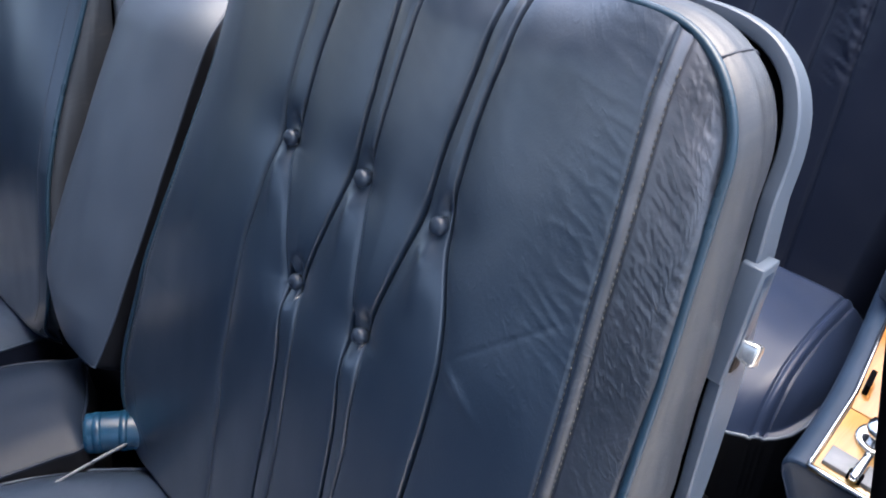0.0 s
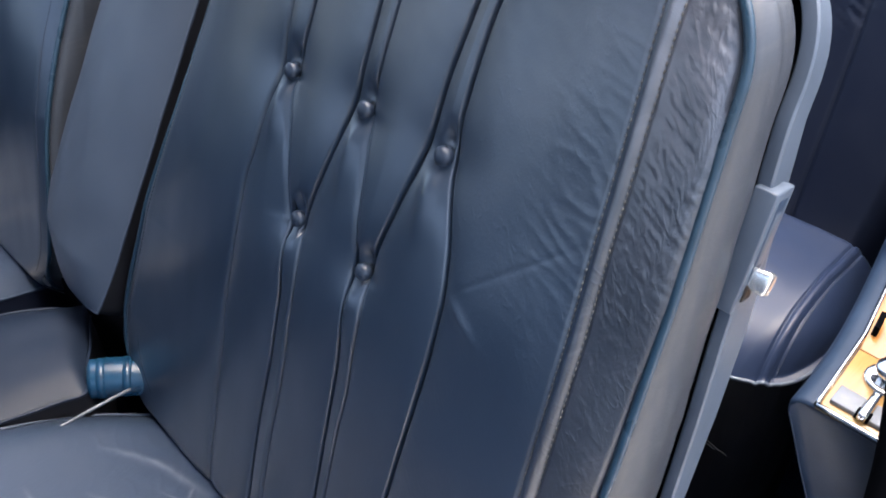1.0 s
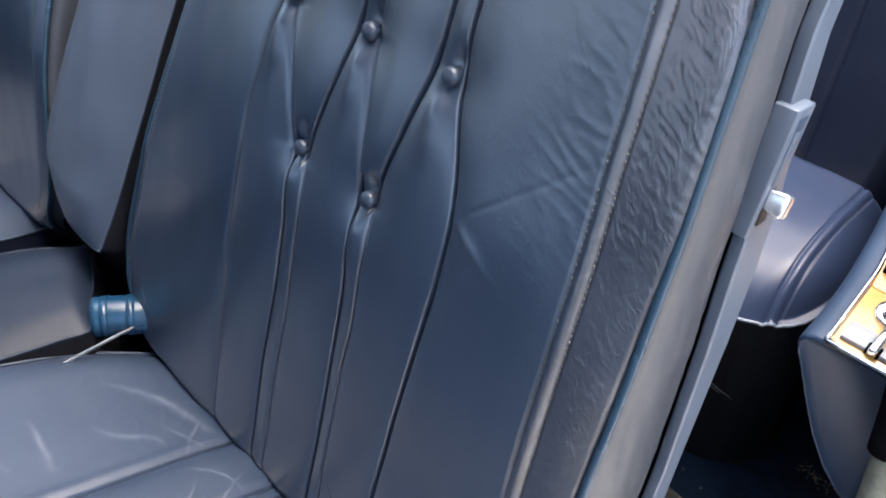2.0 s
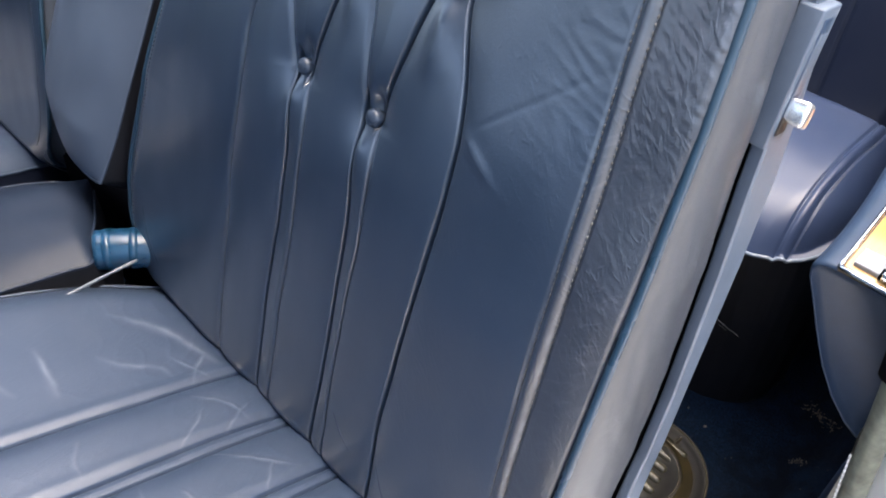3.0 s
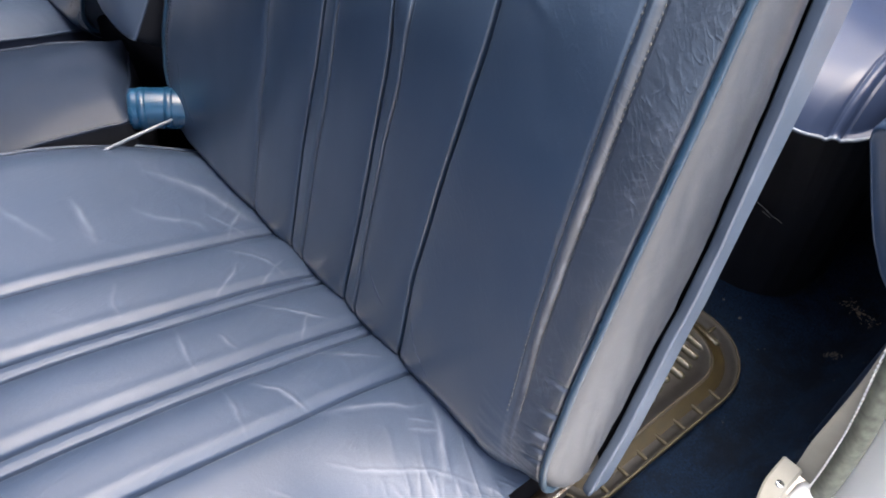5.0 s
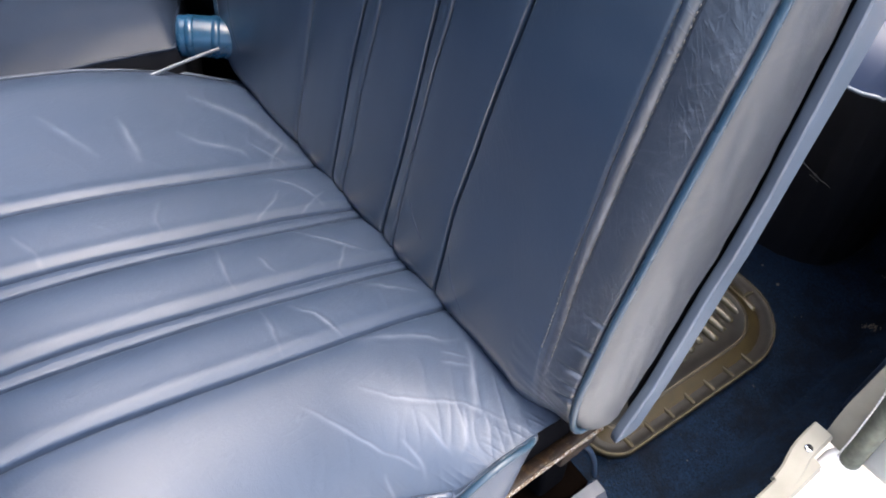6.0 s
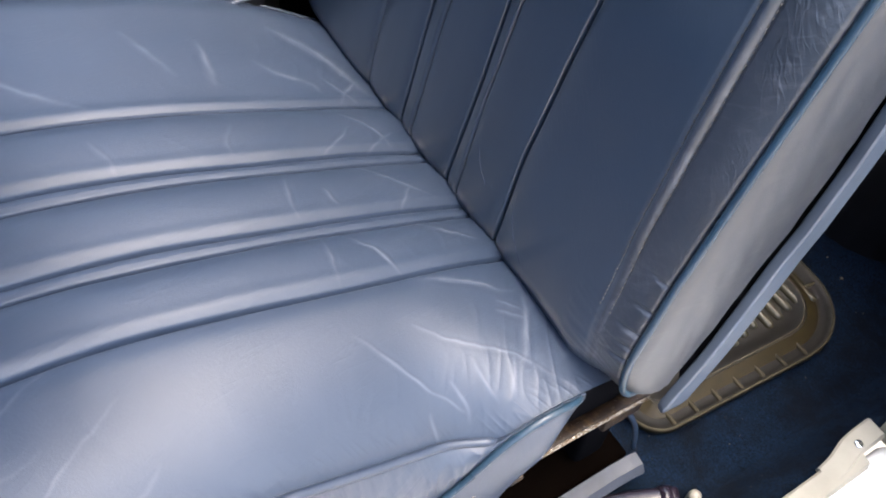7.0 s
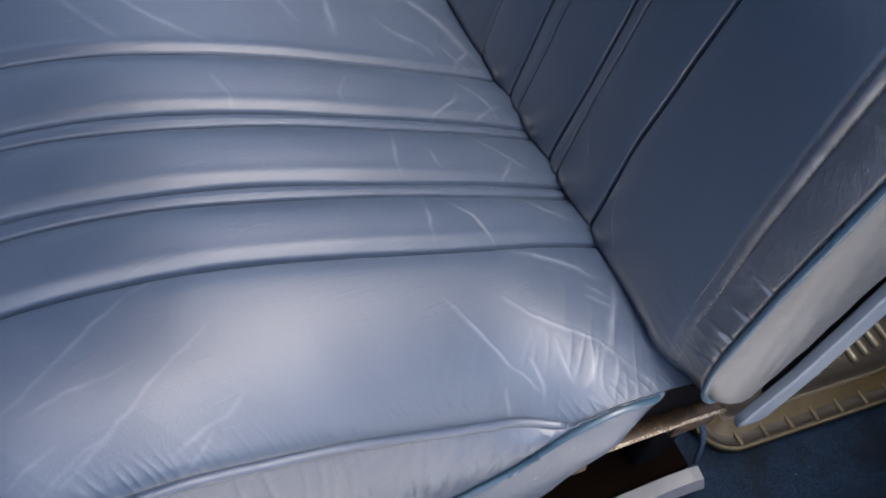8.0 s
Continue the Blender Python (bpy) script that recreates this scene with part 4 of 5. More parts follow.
    names = (("cushion_inner_panel", "plain leather cushion panel"), ("cushion_pleated_panel", "pleated leather cushion panel"), ("cushion_outer_panel", "creased leather cushion panel"))
    for (nm, lab), X in zip(names, cols(knots, [int(190 * fine), int(290 * fine), int(140 * fine)])):
        Y = np.broadcast_to(y[:, None], X.shape)
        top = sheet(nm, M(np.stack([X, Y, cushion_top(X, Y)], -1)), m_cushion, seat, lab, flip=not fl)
        top.data.attributes.new("wear_sheen", "FLOAT", "POINT").data.foreach_set("value", crease_field(X, Y)[1].ravel())
    if not fl:
        on_face = lambda a, c: on_back(a, c, back_relief(a, c))
        ridge_lines("creases", FOLDS_BACK, on_face, (0, -CR, SR), 0.0007, m_crease, seat, "pale cracked creases")
    ex = edge_x(y)
    zt, zp = cushion_top(ex, y), smoothed(pipe_z, y, 0.012)
    rows = []
    for f in np.linspace(0, 1, 16):
        bow = 0.008 * math.sin(math.pi * f) * np.clip((0.305 - ex) / 0.017, 0.05, 1)
        wr = 0.0016 * (ridged(y * 80 + f * 1.5, f * 2.5 + y * 6, 41) - 0.3) * math.sin(math.pi * f) ** 0.6
        rows.append(np.stack([ex + (0.307 - ex) * f + bow + wr, y, zt + (zp - zt) * f + 0.002 * math.sin(math.pi * f)], -1))
    end = int(np.argmax(y < -0.004))
    sheet("cushion_boxing", M(np.stack(rows, 1)[end:]), m_cushion, seat, "gathered leather boxing band", flip=not fl)
    seam = np.stack([ex + 0.0012, y, zt + 0.0012 - 0.003 * smooth01((y + 0.105) / 0.03)], -1)[int(ny * 0.20):]
    tube("cushion_seam", M(even(seam, 0.006)), 0.0034, m_cushion, seat, n=8)
    tuck = np.clip((y + 0.020) / 0.02, 0, None) ** 2
    pipe = np.stack([0.3100 - 0.014 * tuck, y, zp + 0.0008 - 0.010 * tuck], -1)[int(np.argmax(y < 0.004)):]
    tube("cushion_piping", M(even(pipe, 0.006)), 0.0029, m_piping, seat, "light blue cushion piping", n=10)
    rows = []
    deep = lin(-y, [-0.04, 0.0, 0.03, 0.06, 0.09, 0.12, 0.56], [0.014, 0.046, 0.080, 0.114, 0.165, 0.165, 0.15])
    for f in np.linspace(0, 1, 12):
        rows.append(np.stack([0.307 + 0.017 * math.sin(math.pi * min(1, f * 1.1)) ** 1.3 * smooth01((0.002 - y) / 0.055) - 0.014 * f ** 2 + 0.0009 * vnoise(y * 45, f * 4, 42), y, zp - deep * f], -1))
    sheet("cushion_side", M(np.stack(rows, 1)[end:]), m_cushion, seat, "grey-blue leather cushion side", flip=not fl)
    xl = smoothed(cush_left, y, 0.01)
    zl = cushion_top(xl, y)
    tube("cushion_inner_piping", M(even(np.stack([xl - 0.001, y, zl + 0.001], -1), 0.008)), 0.0018, m_cushion, seat, "piping along the inner edge", n=8)
    rows = [np.stack([xl - 0.002 - 0.006 * math.sin(math.pi * f), y, zl - 0.10 * f], -1) for f in np.linspace(0, 1, 6)]
    # inner cushion side uses the dark copy too, as the gap's shade
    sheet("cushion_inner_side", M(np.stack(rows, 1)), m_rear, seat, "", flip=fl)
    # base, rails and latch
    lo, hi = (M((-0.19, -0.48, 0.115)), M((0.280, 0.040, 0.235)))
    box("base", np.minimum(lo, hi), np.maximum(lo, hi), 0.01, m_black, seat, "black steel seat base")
    # two black fillers, added where the gap under the backrest lies in shade
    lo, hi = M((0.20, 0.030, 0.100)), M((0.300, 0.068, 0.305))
    box("heel_filler", np.minimum(lo, hi), np.maximum(lo, hi), 0.006, m_black, seat, "black filler added behind the backrest heel")
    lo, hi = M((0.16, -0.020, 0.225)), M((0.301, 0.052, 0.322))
    box("gap_filler", np.minimum(lo, hi), np.maximum(lo, hi), 0.006, m_black, seat, "black filler added for the dark gap under the backrest")
    # side plate and added tray carry the hollow's shade in their colour
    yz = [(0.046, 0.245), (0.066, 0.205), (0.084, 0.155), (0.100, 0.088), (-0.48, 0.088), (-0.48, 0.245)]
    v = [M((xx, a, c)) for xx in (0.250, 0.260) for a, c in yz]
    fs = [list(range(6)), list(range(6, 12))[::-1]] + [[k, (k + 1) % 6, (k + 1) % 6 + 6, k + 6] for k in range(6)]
    part("base_side", v, fs, m_hollow, seat, "black side plate of the seat base", flat=True)
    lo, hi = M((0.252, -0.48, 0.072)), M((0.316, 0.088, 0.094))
    box("base_tray", np.minimum(lo, hi), np.maximum(lo, hi), 0.002, m_hollow, seat, "tray added under the seat base, hollow's shade in its brown")
    lo, hi = M((0.296, 0.030, 0.216)), M((0.313, 0.074, 0.244))
    box("hinge_plate", np.minimum(lo, hi), np.maximum(lo, hi), 0.003, m_rust, seat, "rusty hinge plate")
    edge = spline([(0.309, 0.052, 0.236), (0.311, 0.070, 0.200), (0.313, 0.086, 0.150), (0.314, 0.098, 0.09)], 0.008)
    tube("plate_edge", M(edge), 0.0028, m_vinyl, seat, "dark rolled edge of the side plate", n=8)
    rail = spline([(0.311, 0.075, 0.244), (0.311, 0.06, 0.249), (0.311, 0.015, 0.258), (0.311, -0.04, 0.266), (0.311, -0.11, 0.274)], 0.006)
    swept("rail", M(rail), [(-0.012, -0.003), (0.0035, -0.003), (0.0042, 0.0), (0.003, 0.0022), (0.0, 0.0028), (-0.012, 0.0)], (0, 0, 1), m_rust, seat, "rusty brown steel rail")
    worn = rail + np.array([0.0035, 0.0, 0.0022])
    swept("rail_edge", M(worn), [(-0.0014, -0.0012), (0.0016, -0.0012), (0.0016, 0.0006), (-0.0008, 0.0012)], (0, 0, 1), m_worn, seat, "bright worn edge of the rail")
    return seat


seat = build_seat(1.0, False, "blue leather front seat with pleats, buttons and light piping")
build_seat(0.45, True, "blue leather front seat on the far side of the armrest")


def seat_latch(parent):
    """Backrest catch on the side of the shell: housing with a slot, bracket and chrome button."""
    def at(x, s, depth):
        return Vector(on_back(x, s, -depth))

    axis = Matrix.Translation(at(0.2968, 0.429, 0.0645)) @ Matrix.Rotation(0.168 - REC, 4, "X")
    hous = box("latch_housing", (-0.0015, -0.0040, -0.043), (0.0122, 0.0180, 0.036), 0.0012, m_shell, parent, "blue-grey latch housing", axis)
    box("slot", (0.0116, 0.002, -0.036), (0.0125, 0.013, 0.030), 0.0003, m_vinyl, hous, "recessed dark slot", axis)
    box("slot_plate", (0.0117, 0.0035, -0.012), (0.0128, 0.0115, 0.022), 0.0004, m_shell, hous, "grey plate in the slot", axis)
    box("bracket", (0.0112, 0.002, -0.036), (0.0136, 0.013, -0.024), 0.0010, m_rust, hous, "worn steel bracket", axis)
    bm = box_bm((-0.008, -0.0060, -0.0056), (0.0125, 0.0066, 0.0056), 0.0022, 3)
    for v in bm.verts:
        v.co.z *= 1.0 + 0.35 * (v.co.x > 0.004)
        v.co.z -= 0.25 * v.co.y
    bm.transform(Matrix.Translation(at(0.3075, 0.4095, 0.077)) @ Matrix.Rotation(-REC, 4, "X"))
    knob = bm_part("catch_button", bm, m_bright, parent, "bright chrome catch button")


seat_latch(seat)
box("brass_tab", (0.308, -0.076, 0.256), (0.320, -0.062, 0.263), 0.002, m_rust, seat, "small brass tab")
floor_rail = spline([(0.330, 0.092, 0.092), (0.329, 0.075, 0.094), (0.328, 0.0, 0.094), (0.328, -0.45, 0.092)], 0.01)
swept("floor_rail", floor_rail, [(-0.010, -0.008), (0.010, -0.008), (0.011, -0.001), (0.004, 0.006), (-0.010, 0.006)], (0, 0, 1), m_rail, seat, "grey painted floor rail", flat=True)

# ---- centre: armrest folded up, centre pad, belt sleeve, chrome strip ----
def armrest():
    rec = radians(32.5)
    ob = thing("armrest", (-0.30, 0.05, 0.45), "smooth blue leather centre armrest folded upright between the seats", "armrest")
    nu, nv = 70, 100
    a, b = np.meshgrid(np.linspace(0, 1, nu), np.linspace(0, 1, nv))
    heel, crown = np.clip(1 - b / 0.218, 0, 1), np.clip((b - 0.84) / 0.16, 0, 1)
    round_off = 1 - np.sqrt(1 - 0.98 * crown ** 2)
    xl = -0.414 + 0.052 * heel ** 1.7 + 0.050 * round_off
    xr = -0.249 - 0.006 * heel ** 2 - 0.026 * round_off
    x = xl + (xr - xl) * a
    a = 2 * a - 1
    t = -0.022 + b * 0.412 + (0.012 * a ** 2 - 0.012 * a) * np.clip(1 - b / 0.235, 0, 1)
    d = 0.022 * (1 - np.abs(a) ** 3.2) * np.minimum(1, (b / 0.13) ** 0.5 + 0.05) - 0.030 * np.clip((b - 0.84) / 0.16, 0, 1) ** 2 + 0.0012 * vnoise(x * 25, t * 15, 51)
    P = np.stack([x, 0.022 + t * math.sin(rec) - d * math.cos(rec), 0.452 + t * math.cos(rec) + d * math.sin(rec)], -1)
    sheet("pad", P, m_arm, ob, "smooth front pad")
    back = np.array([0, 0.075 * math.cos(rec), -0.075 * math.sin(rec)])
    loop = np.concatenate([P[::-1, 0], P[0, 1:], P[1:, -1], P[-1, -2::-1]])
    bow = np.concatenate([np.tile([-1, 0, 0], (nv, 1)), np.tile([0, -0.3, -1], (nu - 1, 1)), np.tile([1, 0, 0], (nv - 1, 1)), np.tile([0, 0.3, 1], (nu - 1, 1))]) * 0.006
    rows = [loop + back * f + bow * math.sin(math.pi * f) for f in np.linspace(0, 1, 8)]
    # boxing is near-black: shade beside the armrest put into its colour
    sheet("side", np.stack(rows), m_skirt, ob, "boxing round the pad, gap shade in its black", flip=True)
    # black box added to fill the shaded gap below the armrest
    box("dark_filler", (-0.475, 0.030, 0.14), (-0.215, 0.20, 0.360), 0.01, m_black, ob, "black filler added for the dark gap under the armrest")
    tube("piping", even(loop, 0.006), 0.0014, m_arm, ob, n=8)
    return ob


armrest()


def centre_pad():
    ob = thing("centre_cushion", (-0.30, -0.15, 0.20), "blue-grey leather centre cushion with piped edge, shade in its dye", "car seat")
    nu, nv = 60, 90
    y = np.linspace(0.02, -0.50, nv)[:, None] * np.ones((1, nu))
    near = lin(-y[:, 0], [-0.02, 0.006, 0.023, 0.033, 0.040, 0.061, 0.115, 0.2, 0.5], [-0.335, -0.270, -0.242, -0.215, -0.205, -0.211, -0.220, -0.227, -0.229])
    far = lin(-y[:, 0], [-0.02, 0.04, 0.10, 0.5], [-0.345, -0.375, -0.395, -0.41])
    a = np.linspace(0, 1, nu)[None]
    x = near[:, None] + (far - near)[:, None] * a
    edge = np.minimum(a, 1 - a) * 2
    z = 0.382 + 0.13 * np.clip(-y, -0.02, 0.30) + 0.014 * (1 - (1 - edge) ** 3) - 0.012 * np.clip((y + 0.02) / 0.04, 0, 1) ** 2 + 0.001 * vnoise(x * 30, y * 20, 61)
    P = np.stack([x, y, z], -1)
    sheet("top", P, m_pad, ob)
    # sides and rear are near-black, the shade of the gaps put into colour
    for nm, c, s in (("near_side", 0, 1), ("far_side", -1, -1)):
        e = P[:, c]
        rows = [e + np.array([s * (0.004 * math.sin(math.pi * f)), 0, -0.11 * f]) for f in np.linspace(0, 1, 6)]
        sheet(nm, np.stack(rows, 1), m_skirt, ob, "leather side, gap shade in its black", flip=s > 0)
        tube("piping", even(e, 0.008), 0.0018, m_pad, ob, "thin piping", n=8)
    e = P[0]
    sheet("rear_side", np.stack([e + np.array([0, 0.004, -0.11 * f]) for f in np.linspace(0, 1, 4)]), m_black, ob, "")
    return ob


centre_pad()


def belt_sleeve():
    ob = thing("belt_sleeve", (-0.205, -0.01, 0.36), "glossy blue seat belt sleeve between cushion and backrest", "seat belt")
    ax_ = spline([(-0.185, 0.044, 0.368), (-0.199, 0.020, 0.374), (-0.213, -0.003, 0.379), (-0.227, -0.026, 0.382)], 0.004)
    swept("sleeve", ax_, circle(0.0215, 22, 0.0205), (0, 0, 1), m_belt, ob)
    for f in (0.55, 0.82):
        i = int(len(ax_) * f)
        swept("rib", ax_[i - 1:i + 2], circle(0.0221, 22, 0.0211), (0, 0, 1), m_belt, ob)
    return ob


belt_sleeve()
strip_ob = thing("metal_strip", (-0.2, -0.04, 0.36), "thin bright metal strip in the gap beside the cushion", "trim")
swept("strip", spline([(-0.187, -0.002, 0.3815), (-0.1885, -0.025, 0.382), (-0.190, -0.07, 0.383), (-0.191, -0.095, 0.3835)], 0.01), [(-0.0009, -0.003), (0.0009, -0.003), (0.0009, 0.0), (-0.0009, 0.0)], (0, 0, 1), m_pale, strip_ob)

# ---- rear seat ----
rear_seam = lambda y: np.interp(y, [0.455, 0.50, 0.55, 0.63, 0.70], [0.274, 0.2665, 0.261, 0.2575, 0.256])


def rear_seat():
    ob = thing("rear_seat", (-0.2, 0.75, 0.10), "dark blue leather rear seat with welted seam and grey piping", "car seat")
    front = lambda x: lin(x, [-0.9, 0.15, 0.22, 0.245, 0.27, 0.285, 0.295, 0.302, 0.306], [0.455, 0.457, 0.462, 0.467, 0.480, 0.493, 0.508, 0.530, 0.575])
    knots = np.concatenate([np.linspace(-0.9, 0.10, 40), np.linspace(0.105, 0.300, 170), np.linspace(0.301, 0.306, 8)])
    yb = np.linspace(0, 1, 110)
    yf = front(knots)
    y = yf[None] + (0.82 - yf)[None] * yb[:, None]
    x = np.broadcast_to(knots[None], y.shape).copy()
    x = x - 0.014 * smooth01((y - 0.56) / 0.16) * smooth01((x - 0.15) / 0.15)
    z = 0.408 + 0.014 * np.exp(-((y - 0.60) / 0.09) ** 2)
    z = z - 0.040 * np.minimum(1, np.hypot(np.clip(1 - (y - yf[None]) / 0.075, 0, 1) ** 1.2, np.clip(1 - (0.306 - knots[None]) / 0.062, 0, 1) ** 1.1) ** 2)
    sm = x - rear_seam(y)
    z = z + 0.0024 * np.exp(-(sm / 0.0042) ** 2) - 0.0028 * np.exp(-((np.abs(sm) - 0.0062) / 0.0014) ** 2) + 0.0012 * vnoise(x * 20, y * 18, 71)
    z = z - 0.07 * smooth01((y - 0.715) / 0.08)
    sheet("cushion", np.stack([x, y, z], -1), m_rear_cushion, ob, "dark blue rear cushion")
    s1 = np.linspace(0.05, 0.85, 60)
    for q in (0.0092,):
        yy = 0.477 + s1 * 0.25
        xx = rear_seam(yy) + q
        zz = np.array([z[np.argmin(np.abs(y[:, 180] - v)), np.argmin(np.abs(knots - 0.262))] for v in yy]) - 0.0008
        zz = np.convolve(np.r_[[zz[0]] * 4, zz, [zz[-1]] * 4], np.ones(9) / 9, "valid")
        stitch_row("stitching", np.stack([xx, yy, zz], -1), (0, 0, 1), 0.0045, 0.003, 0.0006, m_thread_dark, ob)
    pts = np.stack([knots, yf - 0.002, z[0]], -1)
    side = np.stack([x[:, -1] + 0.002, y[:, -1], z[:, -1]], -1)
    tube("piping", even(np.concatenate([pts, side[1:]]), 0.006), 0.0021, m_shell, ob, "grey piping along the front edge", n=8)
    rows = [np.stack([knots, yf + 0.002 + 0.010 * math.sin(math.pi * f) + 0.03 * f, z[0] - (0.372 - 0.06) * f + 0.0 * knots], -1) for f in np.linspace(0, 1, 10)]
    rows = [r + np.stack([0 * knots, 0.0025 * vnoise(knots * 30, np.full_like(knots, i * 0.7), 72), 0 * knots], -1) for i, r in enumerate(rows)]
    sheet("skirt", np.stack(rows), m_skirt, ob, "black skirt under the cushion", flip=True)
    for zz, x0, x1 in ((0.243, 0.212, 0.230), (0.2405, 0.229, 0.243), (0.237, 0.240, 0.262), (0.2325, 0.236, 0.247)):
        u = np.linspace(x0, x1, 12)
        f = (0.372 - zz) / 0.312
        tube("scuff_mark", np.stack([u, np.full(12, 0.4545 + 0.0020 + 0.010 * math.sin(math.pi * f) + 0.03 * f), zz - 0.10 * (u - x0) + 0.0004 * np.sin((u - x0) * 500)], -1), 0.0005, m_thread, ob, "pale scuff mark", n=6)
    rows = [side + np.array([0.0, 0, -0.3 * f]) for f in np.linspace(0, 1, 4)]
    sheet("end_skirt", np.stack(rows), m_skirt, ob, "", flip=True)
    # backrest
    rec = radians(22)
    xs, ss = np.meshgrid(np.concatenate([np.linspace(-0.9, -0.05, 30), np.linspace(-0.045, 0.275, 150)]), np.linspace(-0.03, 0.55, 170))
    edge = lin(ss, [0, 0.2, 0.4, 0.55], [0.158, 0.140, 0.118, 0.112])
    d = -groove(np.abs(xs - edge), 0.004, 0.003) + 0.008 * np.clip(1 - ((xs - 0.2) / 0.09) ** 2, 0, 1)
    for c in (0.078, 0.030, -0.02):
        g = c + 0.03 * (0.32 - np.minimum(ss, 0.32)) - 0.12 * np.clip(ss - 0.33, 0, 1) * (1 if c > 0.05 else 0.4)
        d = d - groove(np.abs(xs - g), 0.004, 0.003)
    d = d + 0.005 * np.exp(-((xs - edge + 0.012) / 0.010) ** 2) * np.exp(-((ss - 0.33) / 0.06) ** 2)
    d = d + 0.0025 * (ridged(xs * 18, ss * 60 + xs * 25, 73) - 0.3) * np.exp(-((xs - edge + 0.015) / 0.018) ** 2) * smooth01((ss - 0.22) / 0.05)
    d = d - 0.05 * np.clip((xs - 0.235) / 0.04, 0, 1) ** 2 + 0.0015 * vnoise(xs * 14, ss * 10, 74)
    P = np.stack([xs, 0.765 + ss * math.sin(rec) - d * math.cos(rec), 0.375 + ss * math.cos(rec) + d * math.sin(rec)], -1)
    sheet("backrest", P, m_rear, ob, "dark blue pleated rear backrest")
    return ob


rear_seat()


# ---- rear side armrest with wood plate ----
def side_armrest():
    ob = thing("side_armrest", (0.39, 0.5, 0.36), "navy vinyl side armrest with chrome-framed wood plate", "armrest")
    prof = [(0.424, 0.356), (0.408, 0.366), (0.388, 0.386), (0.369, 0.414), (0.352, 0.447), (0.338, 0.477), (0.3285, 0.496), (0.3265, 0.505), (0.330, 0.512), (0.337, 0.5155), (0.346, 0.516), (0.424, 0.5165)]
    ys = np.concatenate([[0.352, 0.346, 0.3445], np.linspace(0.350, 0.95, 40)])
    rows = []
    cx, cz = 0.40, 0.45
    for i, yv in enumerate(ys):
        k = (0.90, 0.955, 0.985)[i] if i < 3 else 1.0
        lean = -0.05 * smooth01((yv - 0.36) / 0.45)
        rows.append([(cx + (px - cx) * k + (lean if px < 0.42 else 0), yv, cz + (pz - cz) * k) for px, pz in prof])
    P = np.array(rows)
    n = len(prof)
    fs = grid_faces(len(ys), n, wrap=True, flip=True) + [list(range(n))]
    part("body", P, fs, m_vinyl, ob, "soft navy vinyl body")
    m = lambda x, y: (x - 0.05 * smooth01((y - 0.36) / 0.45), y)
    def plate(nm, x0, x1, y0, y1, z0, z1, mat, lab, bev):
        bm = box_bm((x0, y0, z0), (x1, y1, z1), bev)
        for v in bm.verts:
            v.co.x -= 0.05 * float(smooth01((v.co.y - 0.36) / 0.45))
        return bm_part(nm, bm, mat, ob, lab, flat=False)
    plate("wood_plate", 0.348, 0.422, 0.348, 0.428, 0.512, 0.5195, m_wood, "pale varnished wood plate", 0.0008)
    plate("wood_plate", 0.348, 0.422, 0.430, 0.660, 0.512, 0.5185, m_wood_dark, "orange varnished wood plate", 0.0008)
    def bar(pts, nm="frame"):
        p = even(np.array([(*m(x, y), 0.5185) for x, y in pts]), 0.01)
        swept(nm, p, [(-0.002, -0.002), (0.002, -0.002), (0.002, 0.0015), (0.0008, 0.0028), (-0.0008, 0.0028), (-0.002, 0.0015)], (0, 0, 1), m_chrome, ob, "chrome frame")
    bar([(0.346, 0.345), (0.346, 0.45), (0.346, 0.66)])
    bar([(0.346, 0.345), (0.424, 0.345)])
    # ashtray flap, lever and round chrome knob
    flap = plate("switch_plate", 0.352, 0.373, 0.354, 0.375, 0.519, 0.5235, m_steel, "brushed grey switch plate", 0.0008)
    plate("switch_plate", 0.381, 0.400, 0.354, 0.375, 0.519, 0.5235, m_steel, "brushed grey switch plate", 0.0008)
    lever = plate("lever", 0.3735, 0.3805, 0.350, 0.384, 0.521, 0.529, m_chrome, "chrome lever", 0.0018)
    plate("lever_foot", 0.3715, 0.3825, 0.352, 0.361, 0.5195, 0.526, m_black, "", 0.001)
    c = m(0.378, 0.407)
    lathe("knob_base", [(0.0185, 0.0), (0.0185, 0.003), (0.0165, 0.005), (0.013, 0.0045), (0.010, 0.004)], pose(c[0], c[1], 0.519), m_chrome, ob, "chrome knob base", 32)
    lathe("knob", [(0.007, 0.003), (0.0075, 0.010), (0.0125, 0.012), (0.0135, 0.015), (0.0125, 0.018), (0.008, 0.0195), (0.002, 0.0198)], pose(c[0], c[1], 0.519), m_chrome, ob, "round chrome knob", 32)
    plate("clip", 0.3495, 0.3545, 0.452, 0.476, 0.5185, 0.530, m_black, "black spring clip", 0.001)
    return ob


side_armrest()
step = thing("quarter_trim", (0.36, 0.70, 0.515), "blue-grey moulded quarter trim above the side armrest", "trim")
box("trim_block", (0.300, 0.585, 0.5175), (0.424, 0.95, 0.575), 0.012, m_shell, step)

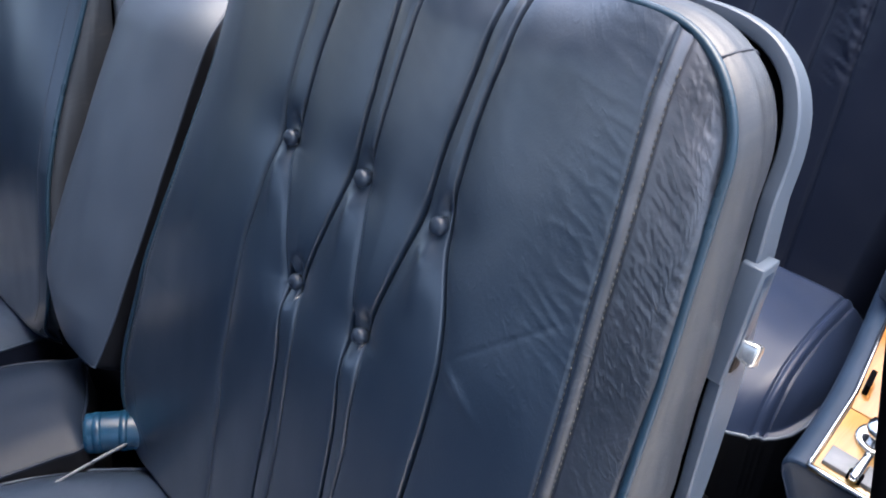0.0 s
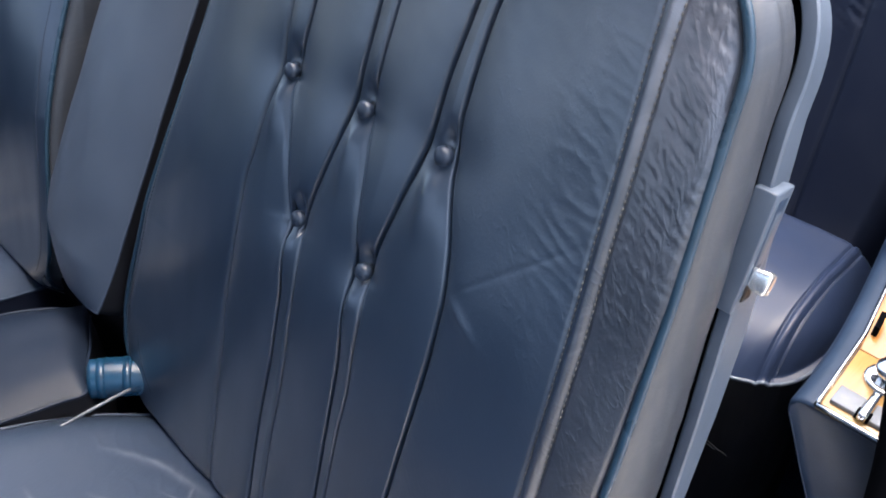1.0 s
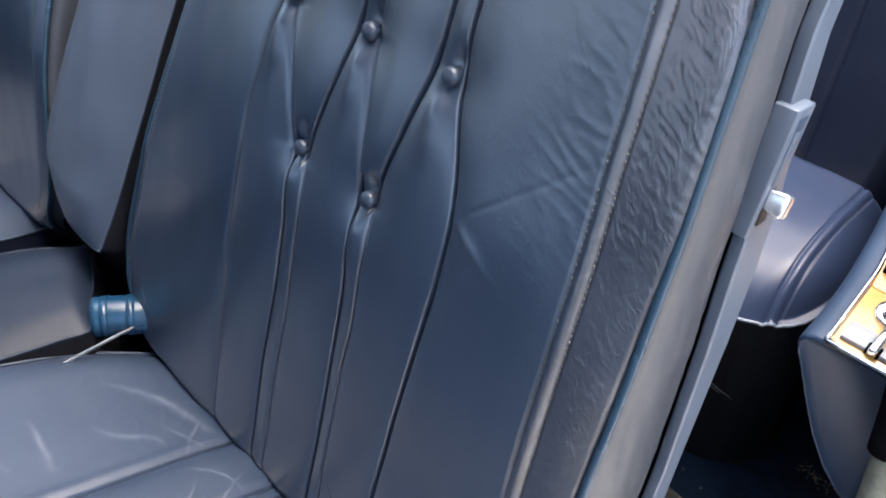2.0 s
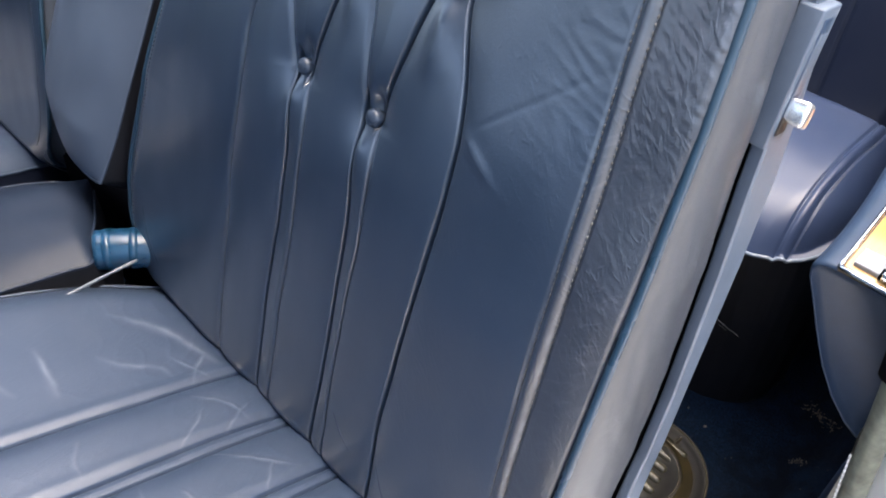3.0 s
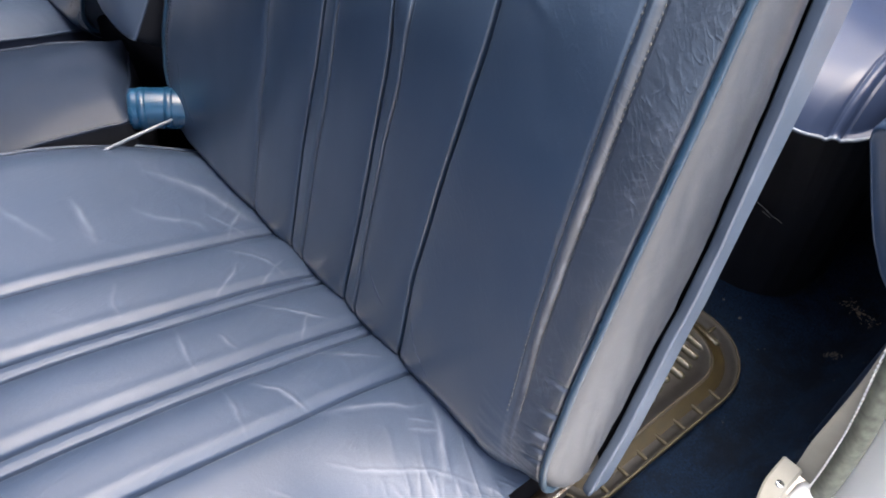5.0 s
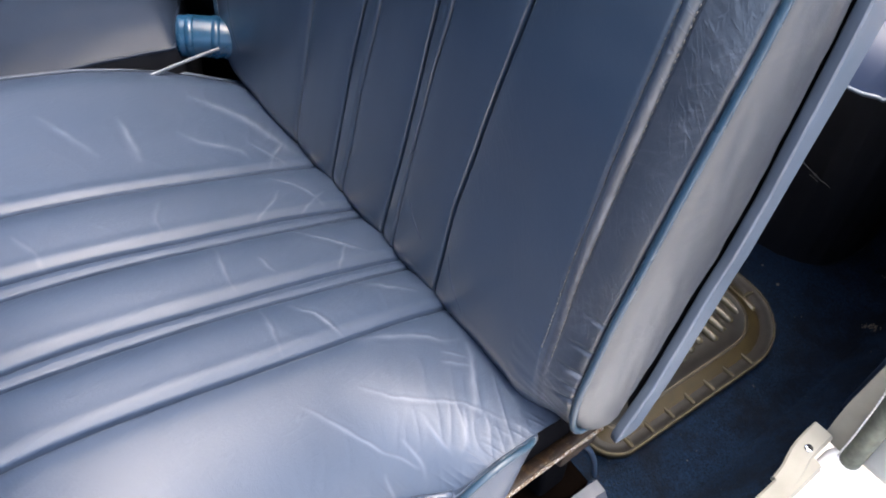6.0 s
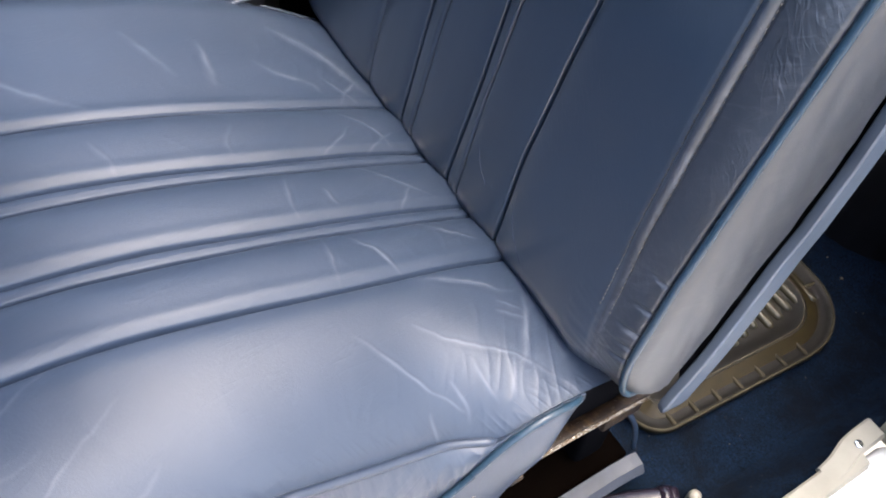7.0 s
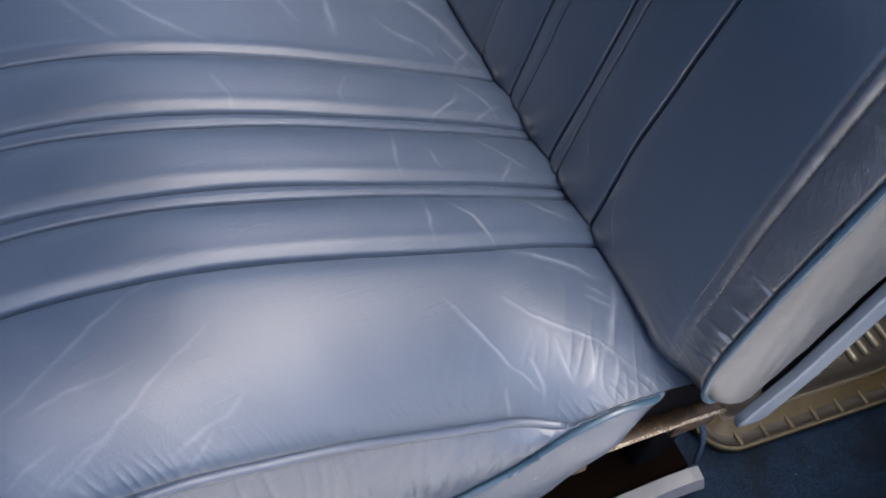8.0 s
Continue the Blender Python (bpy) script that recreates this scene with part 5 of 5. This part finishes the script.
# ---- clear rubber mat ----
def floor_mat():
    ob = thing("floor_mat", (0.1, 0.28, FLOOR), "yellowed clear rubber floor mat with ribbed rim and raised bars", "floor mat")
    x0, x1, y0, y1 = -0.12, 0.320, 0.118, 0.424
    def ring(inset):
        pts = []
        for cx, cy, sx, sy, a0, rk in ((x1, y0, -1, 1, -90, 0.036), (x1, y1, -1, -1, 0, 0.085), (x0, y1, 1, -1, 90, 0.05), (x0, y0, 1, 1, 180, 0.05)):
            rr = max(0.006, rk - inset)
            for a in np.radians(np.linspace(a0, a0 + 90, 9)):
                pts.append((cx + sx * (inset + rr) + rr * math.cos(a), cy + sy * (inset + rr) + rr * math.sin(a)))
        return np.array(pts)
    lev = [(0.0, 0.0075), (0.0, 0.015), (0.003, 0.018), (0.006, 0.0115), (0.017, 0.0108), (0.031, 0.0180), (0.036, 0.0185), (0.042, 0.0105), (0.06, 0.0100)]
    rows = [np.c_[ring(i), np.full(36, FLOOR + h)] for i, h in lev]
    nrow = len(rows)
    P = np.array(rows)
    fs = grid_faces(nrow, 36, wrap=True)
    fs.append([(nrow - 1) * 36 + k for k in range(36)])
    fs.append(list(range(36))[::-1])
    part("sheet", P, fs, m_rubber, ob)
    slope = np.array([np.c_[ring(i), np.full(36, FLOOR + h)] for i, h in ((0.0165, 0.0118), (0.0240, 0.0152), (0.0305, 0.0188))])
    part("rim_slope", slope, grid_faces(3, 36, wrap=True), m_amber, ob, "amber sloping inner face of the rim")
    for k in range(9):
        y = y0 + 0.036 + k * 0.0305
        if y < y1 - 0.075:
            box("rim_rib", (x1 - 0.024, y, FLOOR + 0.009), (x1 - 0.003, y + 0.0050, FLOOR + 0.0140), 0.0020, m_rib, ob)
    for k in range(9):
        x = x1 - 0.078 - k * 0.0305
        box("rim_rib", (x, y1 - 0.024, FLOOR + 0.009), (x + 0.0050, y1 - 0.003, FLOOR + 0.0140), 0.0020, m_rib, ob)
    for inset in (0.0015, 0.0335):
        c = ring(inset)
        path = np.c_[np.vstack([c, c[:1]]), np.full(37, FLOOR + 0.0165)]
        swept("rim_wall", path[:-1], [(-0.0016, -0.006), (0.0016, -0.006), (0.0016, 0.0012), (0.0, 0.0024), (-0.0016, 0.0012)], (0, 0, 1), m_rib, ob, "raised rim wall")
    for k in range(14):
        y = y0 + 0.055 + k * 0.0170
        box("tread_bar", (x1 - 0.120 - 0.01 * (k % 2), y, FLOOR + 0.006), (x1 - 0.050 - 0.004 * (k % 3), y + 0.0110, FLOOR + 0.0155), 0.0045, m_tread, ob)
    for j in range(3):
        for k in range(5):
            box("raised_bar", (0.10 + k * 0.022, 0.20 + j * 0.06, FLOOR + 0.007), (0.113 + k * 0.022, 0.235 + j * 0.06, FLOOR + 0.0115), 0.001, m_rubber, ob)
    # the mat lies a little askew
    for child in ob.children:
        for v in child.data.vertices:
            v.co.x += 0.07 * (v.co.y + ob.location.y - 0.147)
    return ob


floor_mat()


# ---- adjusting lever lying by the sill ----
def floor_lever():
    ob = thing("seat_lever", (LEVER[0], LEVER[1], FLOOR), "dark plum seat lever with cream end cap above the carpet", "lever")
    x, y = LEVER
    p = spline([(x - 0.046, y - 0.100, 0.093), (x - 0.028, y - 0.050, 0.0935), (x - 0.009, y - 0.010, 0.094)], 0.006)
    swept("bar", p, [(-0.009, -0.024), (0.009, -0.024), (0.010, -0.002), (0.006, 0.003), (-0.006, 0.003), (-0.010, -0.002)], (0, 0, 1), m_plum, ob, "dark plum bar")
    swept("collar", p[-4:-1], [(-0.0105, -0.024), (0.0105, -0.024), (0.0115, -0.001), (0.007, 0.0045), (-0.007, 0.0045), (-0.0115, -0.001)], (0, 0, 1), m_plum, ob)
    lathe("end_cap", [(0.006, -0.03), (0.0068, -0.002), (0.006, 0.003), (0.003, 0.0055), (0.001, 0.006)], pose(x, y + 0.004, 0.093), m_cream, ob, "cream end cap", 18)
    return ob


LEVER = (0.386, 0.114)
floor_lever()


# ---- crumbs and grit on the carpet ----
def floor_grit():
    """Loose crumbs in two patches beside the side armrest, and two stray ones."""
    vs, fs = [], []
    spots = [(0.273, 0.463, 0.0026), (0.242, 0.471, 0.0018)]
    for _ in range(110):
        a = random.random()
        spots.append((0.349 + 0.045 * a + random.gauss(0, 0.003), 0.588 - 0.014 * a + random.gauss(0, 0.005), random.uniform(0.0006, 0.0018)))
    for _ in range(40):
        a = random.random()
        spots.append((0.374 + 0.018 * a + random.gauss(0, 0.002), 0.494 + 0.010 * a + random.gauss(0, 0.003), random.uniform(0.0005, 0.0015)))
    for x, y, r in spots:
        z = FLOOR + 0.055 * float(smooth01((x - 0.385) / 0.05)) + 0.004 * float(vnoise(x * 14, y * 14, 3)) + 0.0015 * float(vnoise(x * 60, y * 60, 4)) + 0.4 * r
        k = len(vs)
        for dx, dy, dz in ((1, 0, 0), (0, 1, 0), (-1, 0, 0), (0, -1, 0), (0, 0, 1), (0, 0, -1)):
            j = random.uniform(0.7, 1.3) * r
            vs.append((x + dx * j, y + dy * j, z + dz * j * 0.8))
        fs += [[k + a for a in f] for f in ((0, 1, 4), (1, 2, 4), (2, 3, 4), (3, 0, 4), (1, 0, 5), (2, 1, 5), (3, 2, 5), (0, 3, 5))]
    ob = part("floor_grit", vs, fs, m_grit, flat=True)
    return tagged(ob, "loose tan crumbs and grit on blue carpet", "grit", kind="stuff")


floor_grit()
